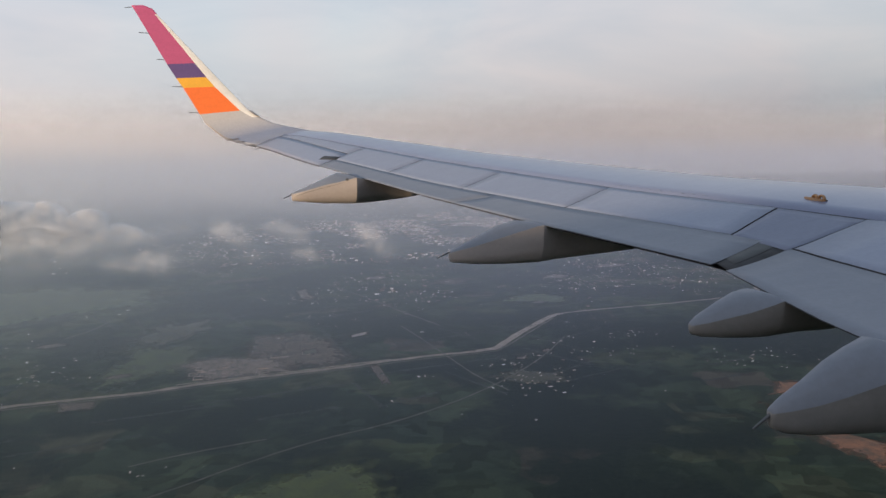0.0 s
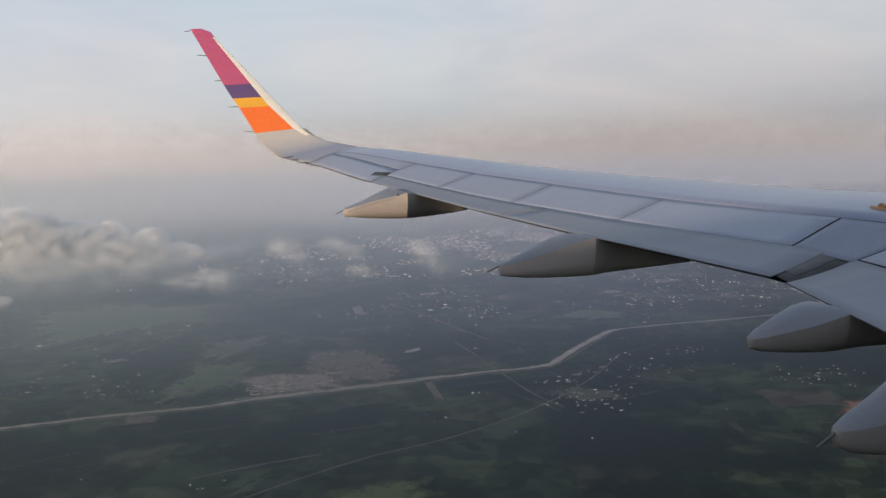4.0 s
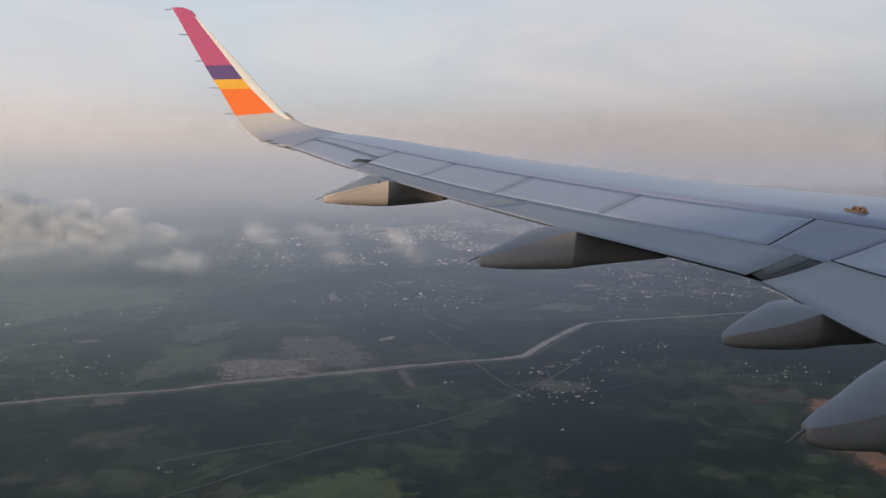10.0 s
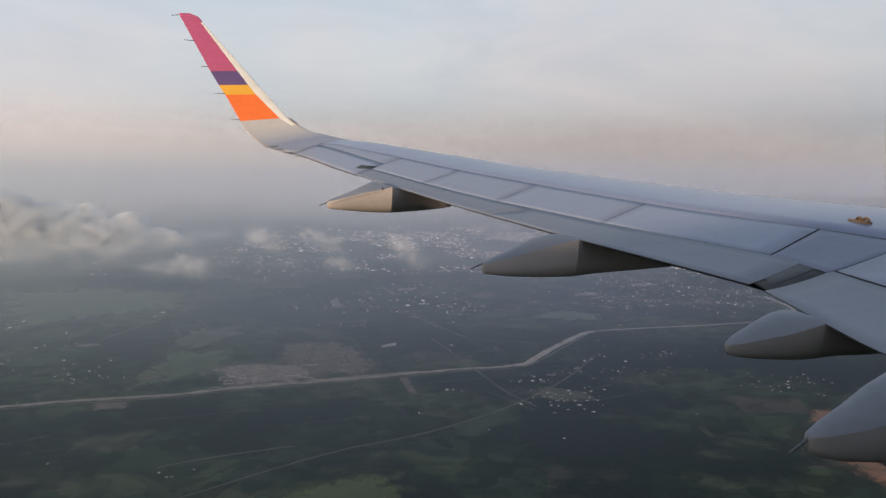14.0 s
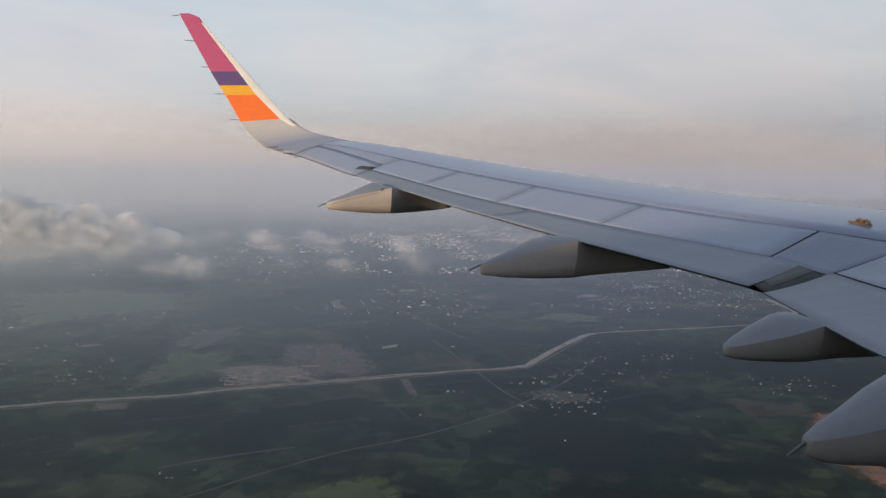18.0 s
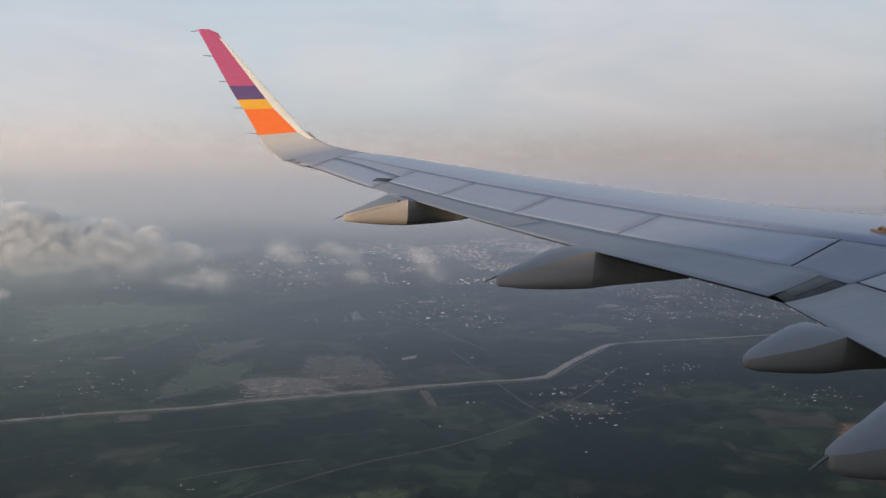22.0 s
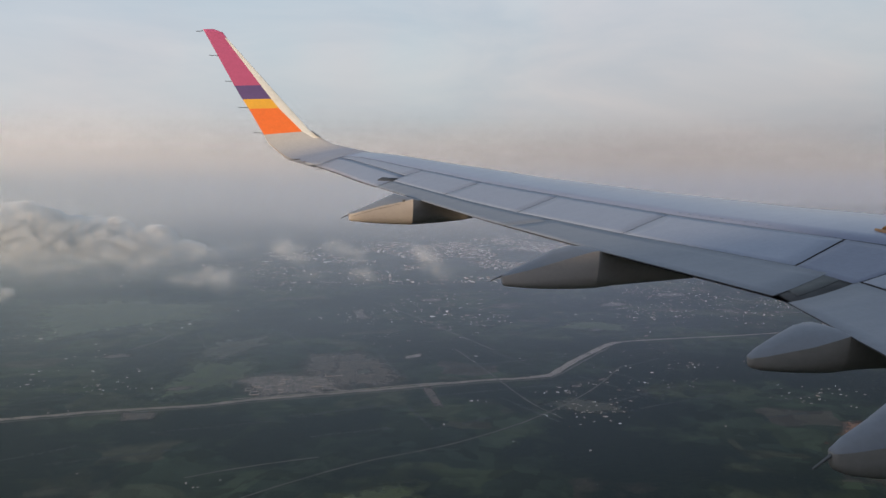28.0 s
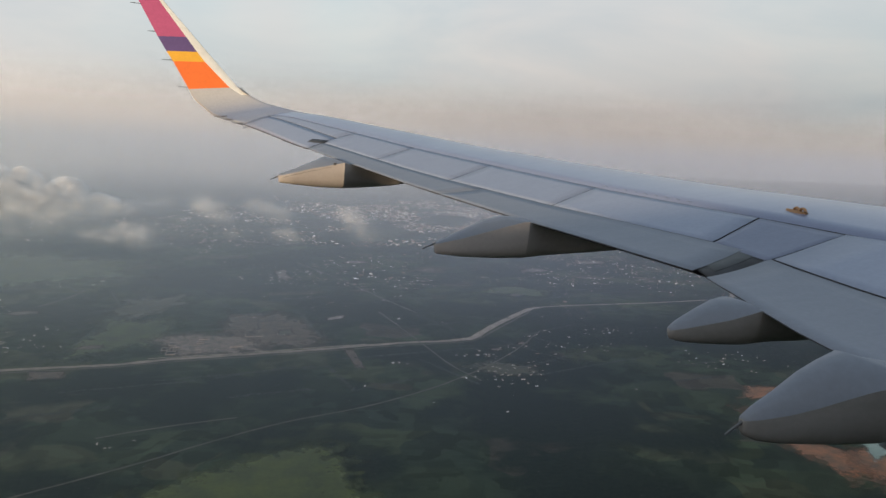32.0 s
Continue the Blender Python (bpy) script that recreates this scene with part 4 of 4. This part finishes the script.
for k in range(60):    # belts of trees between the fields
    d, a = rng.uniform(430, 900), rng.uniform(-0.5, 0.6)
    x, y, turn, length = d * math.sin(a), d * math.cos(a), rng.choice((0.3, 0.3, 0.3, 1.87)) + rng.uniform(-0.2, 0.2), rng.uniform(30, 110)
    for j in range(int(length * 1.6)):
        u = rng.uniform(0, length)
        px, py = x + u * math.cos(turn) + rng.gauss(0, 0.7), y + u * math.sin(turn) + rng.gauss(0, 0.7)
        if min((q.x - px) ** 2 + (q.y - py) ** 2 for q in ROAD_LINE) > 60:
            b, c = clump(px, py, rng.uniform(0.4, 1.0), rng)
            f += [tuple(i + len(v) for i in q) for q in c]
            v += b
tagged(new("woods", mesh_of("woods", v, f, LEAF)), "dark green tree crowns scattered in woods and hedges", "trees", kind="stuff")


# ---- houses ----
def house_shape(w, d, h):
    walls = slab_box(-w / 2, w / 2, -d / 2, d / 2, 0, h)
    e, r = 0.08, h + 0.2 * d
    v = [(-w / 2 - e, -d / 2 - e, h), (w / 2 + e, -d / 2 - e, h), (w / 2 + e, d / 2 + e, h), (-w / 2 - e, d / 2 + e, h), (-w / 2 - e, 0, r), (w / 2 + e, 0, r)]
    return walls, (v, [(0, 1, 5, 4), (2, 3, 4, 5), (0, 4, 3), (1, 2, 5), (0, 3, 2, 1)])


kinds = []
for w, d, h in ((1.2, 0.6, 0.15), (1.9, 0.65, 0.17), (0.85, 0.55, 0.14), (3.0, 0.75, 0.2)):
    walls, roof = house_shape(w, d, h)
    home = tagged(new("house"), "small house with a pale sheet roof among trees", "house", "village houses")
    part("walls", mesh_of("walls", *walls, WALL), home)
    part("roof", mesh_of("roof", *roof, ROOF), home)
    kinds.append(home)
VILLAGES = [(176, 455, 30, 28, 40), (168, 500, 24, 10, 16), (250, 505, 40, 20, 18), (300, 552, 30, 14, 16), (350, 462, 44, 26, 30), (-153, 560, 34, 30, 18), (-213, 585, 40, 20, 12), (40, 792, 36, 30, 26),
            (60, 690, 120, 50, 14), (-54, 367, 20, 20, 4), (150, 400, 70, 40, 5), (-170, 430, 60, 50, 5), (250, 600, 90, 40, 16), (-155, 575, 14, 26, 9), (-163, 500, 12, 8, 5), (-194, 665, 18, 16, 6), (-158, 782, 30, 14, 7),
            (42, 830, 14, 40, 20), (76, 850, 20, 26, 12), (123, 740, 10, 24, 6), (62, 707, 8, 8, 4), (-14, 807, 24, 12, 6), (108, 485, 10, 8, 4), (-211, 612, 24, 14, 6), (24, 874, 30, 30, 10), (196, 513, 10, 8, 5)]
used = [False] * 4
for cx, cy, sx, sy, n in VILLAGES:
    for k in range(n):
        q = rng.choice((0, 0, 1, 2, 2, 3)) if k % 5 == 0 else rng.choice((0, 0, 1, 2))
        x, y = rng.gauss(cx, sx * 0.5), rng.gauss(cy, sy * 0.5)
        m = pose(x, y, 0, 0, 0, rng.choice((8, 8, 8, 98)) + rng.uniform(-15, 15))
        if used[q]:
            copy_thing(kinds[q], m)
        else:
            kinds[q].matrix_basis, used[q] = m, True


def town(name, label, n, where, seed, tall=0.0, size=1.0, high=(0.2, 0.38)):
    rng = random.Random(seed)
    v, f = [], []
    for k in range(n):
        x, y = where(rng)
        w, d, h = size * rng.uniform(0.8, 1.2) * rng.choice((1, 1.6, 2.4, 3.6)), size * rng.uniform(0.6, 1.0), size * rng.uniform(*high)
        if rng.random() < 0.03:
            w, d, h = size * rng.uniform(3, 6), size * rng.uniform(1.2, 2.0), size * rng.uniform(0.5, 0.9)
        if rng.random() < tall:
            w, d, h = rng.uniform(1.8, 3.5), rng.uniform(1.8, 3), rng.uniform(2, 4.5)
        a = rng.choice((-0.35, -0.7, 0.2)) + rng.uniform(-0.25, 0.25)
        r = h + 0.3 * d
        pts = [(-w / 2, -d / 2, -0.05), (w / 2, -d / 2, -0.05), (w / 2, d / 2, -0.05), (-w / 2, d / 2, -0.05), (-w / 2, -d / 2, h), (w / 2, -d / 2, h), (w / 2, d / 2, h), (-w / 2, d / 2, h), (-w / 2, 0, r), (w / 2, 0, r)]
        i = len(v)
        v += [(x + p[0] * math.cos(a) - p[1] * math.sin(a), y + p[0] * math.sin(a) + p[1] * math.cos(a), p[2]) for p in pts]
        f += [tuple(i + j for j in q) for q in ((0, 1, 5, 4), (2, 3, 7, 6), (1, 2, 6, 9, 5), (3, 0, 4, 8, 7), (4, 5, 9, 8), (6, 7, 8, 9))]
    return tagged(new(name, mesh_of(name, v, f, ROOF)), label, "town", kind="stuff")


def core(rng):
    while True:
        x, y = rng.gauss(400, 260), rng.gauss(1480, 230)
        if y > 1050 and noise.noise((x * 0.012, y * 0.008, 2.3)) > -0.25 + 0.4 * rng.random():
            return x, y


def suburb(rng):
    while True:
        x, y = rng.uniform(-320, 1100), rng.uniform(740, 1900)
        if noise.noise((x * 0.009, y * 0.006, 1.3)) + 0.6 * noise.noise((x * 0.03, y * 0.03, 4.0)) > 0.2 - x * 0.0002:
            return x, y


def east(rng):
    while True:
        x, y = rng.gauss(500, 130), rng.gauss(880, 120)
        if noise.noise((x * 0.022, y * 0.016, 9.3)) + 0.5 * noise.noise((x * 0.07, y * 0.05, 9.3)) > 0.05:
            return x, y


def scattered(rng):
    d, a = rng.uniform(520, 2600), rng.uniform(-0.7, 0.8)
    return d * math.sin(a), d * math.cos(a)


town("town_houses", "dense hazy town of pale and reddish roofs", 8500, core, 31, 0.003, 1.3, (0.3, 0.5))
town("town_houses", "suburb of scattered pale roofs between trees", 5400, suburb, 32, 0.0, 0.70, (0.22, 0.4))
town("town_houses", "pale roofs along the town's near edge", 1150, east, 33, 0.0, 0.55)
town("farm_houses", "lone farm houses with pale roofs", 220, scattered, 34, 0.0, 0.65)


# ---- haze and clouds ----
def haze(radius, alpha, colour, rise):
    """An upright sheet of thin air across the view, so far out."""
    rings, top = [], HEIGHT + rise * radius
    for x in np.linspace(-1.5 * radius, 1.5 * radius, 13):
        rings.append([(float(x), radius, z) for z in np.linspace(0, top, 9)])
    v, f = loft(rings, False)
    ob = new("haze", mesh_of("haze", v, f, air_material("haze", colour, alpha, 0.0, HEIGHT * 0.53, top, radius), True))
    return tagged(ob, "thin grey-blue evening haze over the land", "haze", "layers of haze", "stuff")


scene.cycles.transparent_max_bounces = 128
# distance haze put up as tinted sheets, bluer near and whiter far out
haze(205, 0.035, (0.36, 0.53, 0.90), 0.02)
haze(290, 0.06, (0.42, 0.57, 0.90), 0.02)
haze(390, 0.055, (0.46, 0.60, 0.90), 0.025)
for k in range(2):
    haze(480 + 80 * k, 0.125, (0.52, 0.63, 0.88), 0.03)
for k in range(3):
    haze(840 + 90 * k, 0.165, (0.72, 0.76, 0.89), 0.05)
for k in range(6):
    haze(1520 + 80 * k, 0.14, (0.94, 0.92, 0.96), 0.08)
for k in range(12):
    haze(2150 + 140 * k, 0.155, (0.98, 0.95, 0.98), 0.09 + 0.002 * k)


def cloud_material():
    """Cloud: countless thin tufts of vapour, each letting most light through."""
    m = bpy.data.materials.new("cloud_vapour")
    m.use_nodes = True
    nt = m.node_tree
    nt.nodes.clear()
    white, pass_on, clear = nt.nodes.new("ShaderNodeBsdfDiffuse"), nt.nodes.new("ShaderNodeBsdfTranslucent"), nt.nodes.new("ShaderNodeBsdfTransparent")
    white.inputs["Color"].default_value = pass_on.inputs["Color"].default_value = (0.97, 0.955, 0.95, 1)
    puff, mixed, o = nt.nodes.new("ShaderNodeMixShader"), nt.nodes.new("ShaderNodeMixShader"), nt.nodes.new("ShaderNodeOutputMaterial")
    puff.inputs[0].default_value = 0.4
    nt.links.new(white.outputs[0], puff.inputs[1])
    nt.links.new(pass_on.outputs[0], puff.inputs[2])
    # light scattered inside the cloud is put into normals bent half towards the sun
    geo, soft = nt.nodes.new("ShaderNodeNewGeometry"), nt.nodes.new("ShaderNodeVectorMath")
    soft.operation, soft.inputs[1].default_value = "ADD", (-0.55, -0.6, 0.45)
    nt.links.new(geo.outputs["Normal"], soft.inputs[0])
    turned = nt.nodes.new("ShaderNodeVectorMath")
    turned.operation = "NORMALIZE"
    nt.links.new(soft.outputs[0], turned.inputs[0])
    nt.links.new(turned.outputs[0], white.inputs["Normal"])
    cover = nt.nodes.new("ShaderNodeAttribute")
    cover.attribute_name = "cover"
    ragged = ramp_of(nt, [(0.35, (0.35,) * 3), (0.65, (1,) * 3)], noise_of(nt, 0.22, 6, 0.65))
    dense = nt.nodes.new("ShaderNodeMath")
    dense.operation = "MULTIPLY"
    nt.links.new(cover.outputs["Fac"], dense.inputs[0])
    nt.links.new(ragged, dense.inputs[1])
    nt.links.new(dense.outputs[0], mixed.inputs[0])
    nt.links.new(clear.outputs[0], mixed.inputs[1])
    nt.links.new(puff.outputs[0], mixed.inputs[2])
    nt.links.new(mixed.outputs[0], o.inputs["Surface"])
    return m


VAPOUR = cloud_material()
bm = bmesh.new()
bmesh.ops.create_icosphere(bm, subdivisions=2, radius=1.0)
BALL_V, BALL_F = np.array([v.co for v in bm.verts]), np.array([[v.index for v in f.verts] for f in bm.faces])
bm.free()


def tufts(name, rows, parent):
    """One mesh of uneven tufts: rows of x, y, z, radius, cover."""
    rng = np.random.default_rng(len(rows))
    verts, faces, cover = [], [], []
    for k, (x, y, z, r, a) in enumerate(rows):
        uneven = 1 + 0.22 * np.sin(BALL_V @ rng.uniform(-4, 4, 3) + rng.uniform(0, 6)) + 0.12 * np.sin(BALL_V @ rng.uniform(-7, 7, 3))
        verts.append(BALL_V * uneven[:, None] * np.array((1.15, 1.1, 0.85)) * r + (x, y, z))
        faces.append(BALL_F + k * len(BALL_V))
        cover += [a] * len(BALL_V)
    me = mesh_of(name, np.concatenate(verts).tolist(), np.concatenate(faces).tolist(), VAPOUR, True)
    me.attributes.new("cover", "FLOAT", "POINT").data.foreach_set("value", cover)
    return part(name, me, parent)


def cloud(cx, cy, base, blobs, seed, label, dense=0.05):
    """Billows of vapour over a base: blobs of offset, height, half width, half height; firm ones end sharply, the rest thin out."""
    rng = random.Random(seed)
    top = tagged(new("cloud"), label, "cloud", "small clouds")
    top.matrix_basis = pose(cx, cy, base)
    heap, rim = [], []
    high = max(z + rz for x, z, rx, rz, *_ in blobs)
    lumps = [(*b[:4], 1.0, bool(b[4:])) for b in blobs]
    for x, z, rx, rz, *firm in blobs:    # smaller lumps sit on the firm ones
        for k in range(7 if firm else 2):
            a, g = rng.uniform(0.1, math.pi - 0.1), rng.uniform(0.28, 0.5)
            lumps.append((x + 0.85 * rx * math.cos(a), z + 0.85 * rz * math.sin(a), 0.7 * g * rx, g * rz, rng.uniform(0.5, 1.0), bool(firm)))
    for x, z, rx, rz, weight, firm in lumps:
        size = 0.30 * rz
        for k in range(int((11 if firm else 6) * rx * rz / size ** 2)):
            a, d = rng.uniform(0, 2 * math.pi), math.sqrt(rng.random())
            px, pz = x + rx * d * math.cos(a), z + rz * d * math.sin(a)
            fade = 1.0 if firm else 1.15 * (1.05 - d)
            heap.append((px, rng.uniform(-0.7, 0.7) * rx, pz, size * rng.uniform(0.5, 1.4), weight * fade * dense * (0.12 + 0.88 * min(1.0, max(0.0, pz) / (0.6 * high)))))
        for k in range(int(2.5 * rx * rz / size ** 2)):
            a, d = rng.uniform(0, 2 * math.pi), 0.6 + 0.7 * rng.random()
            rim.append((x + rx * d * math.cos(a), rng.uniform(-0.8, 0.8) * rx, z + rz * d * math.sin(a) - 0.1 * rz, size * rng.uniform(0.5, 1.2), dense * (1.4 - d) * 0.35))
    tufts("billows", heap, top)
    tufts("wisps", rim, top)
    return top


cloud(-140, 500, 93, [(-52, 31, 20, 12, 1), (-66, 23, 16, 10, 1), (-32, 26, 18, 11, 1), (-40, 16, 28, 9, 1), (-8, 22, 18, 10, 1), (14, 24, 10, 8, 1), (6, 14, 24, 8, 1), (37, 19, 11, 8, 1), (28, 12, 18, 8, 1), (54, 11, 13, 6, 1), (68, 9, 11, 4), (-45, 7, 38, 10), (0, 5, 50, 9)],
      15, "long heaped cumulus cloud, warm white on top", 0.135)
cloud(-71, 500, 76, [(-9, 9, 17, 5.5), (5, 11, 15, 6.5), (9, 4, 8, 6)], 2, "small ragged low cloud over fields", 0.056)
cloud(-58, 505, 98, [(-6, 5, 8, 4), (5, 7, 10, 4)], 3, "thin pale wisp of cloud", 0.025)
cloud(-20, 500, 93, [(-6, 13, 9, 5.5), (1, 9, 10, 6), (8, 4, 8, 4)], 4, "small puffy cloud with thin edges", 0.055)
cloud(16, 500, 93, [(-4, 12, 10, 5), (5, 8, 10, 5.5), (10, 3, 7, 4)], 5, "small puffy cloud with thin edges", 0.042)
cloud(78, 500, 80, [(-9, 21, 8, 5.5), (-3, 14, 10, 6.5), (5, 6, 9, 6)], 6, "small leaning cloud with thin edges", 0.044)
cloud(28, 500, 80, [(-1, 6, 9, 5.5), (4, 3, 7, 4)], 7, "thin pale wisp of cloud", 0.034)
cloud(-6, 505, 82, [(0, 4, 6, 4)], 9, "faint shred of cloud", 0.022)
cloud(-222, 500, 72, [(-20, 8, 16, 7, 1), (5, 12, 15, 7, 1), (20, 6, 12, 5, 1)], 8, "flat-based cumulus cloud, grey-white and soft", 0.09)
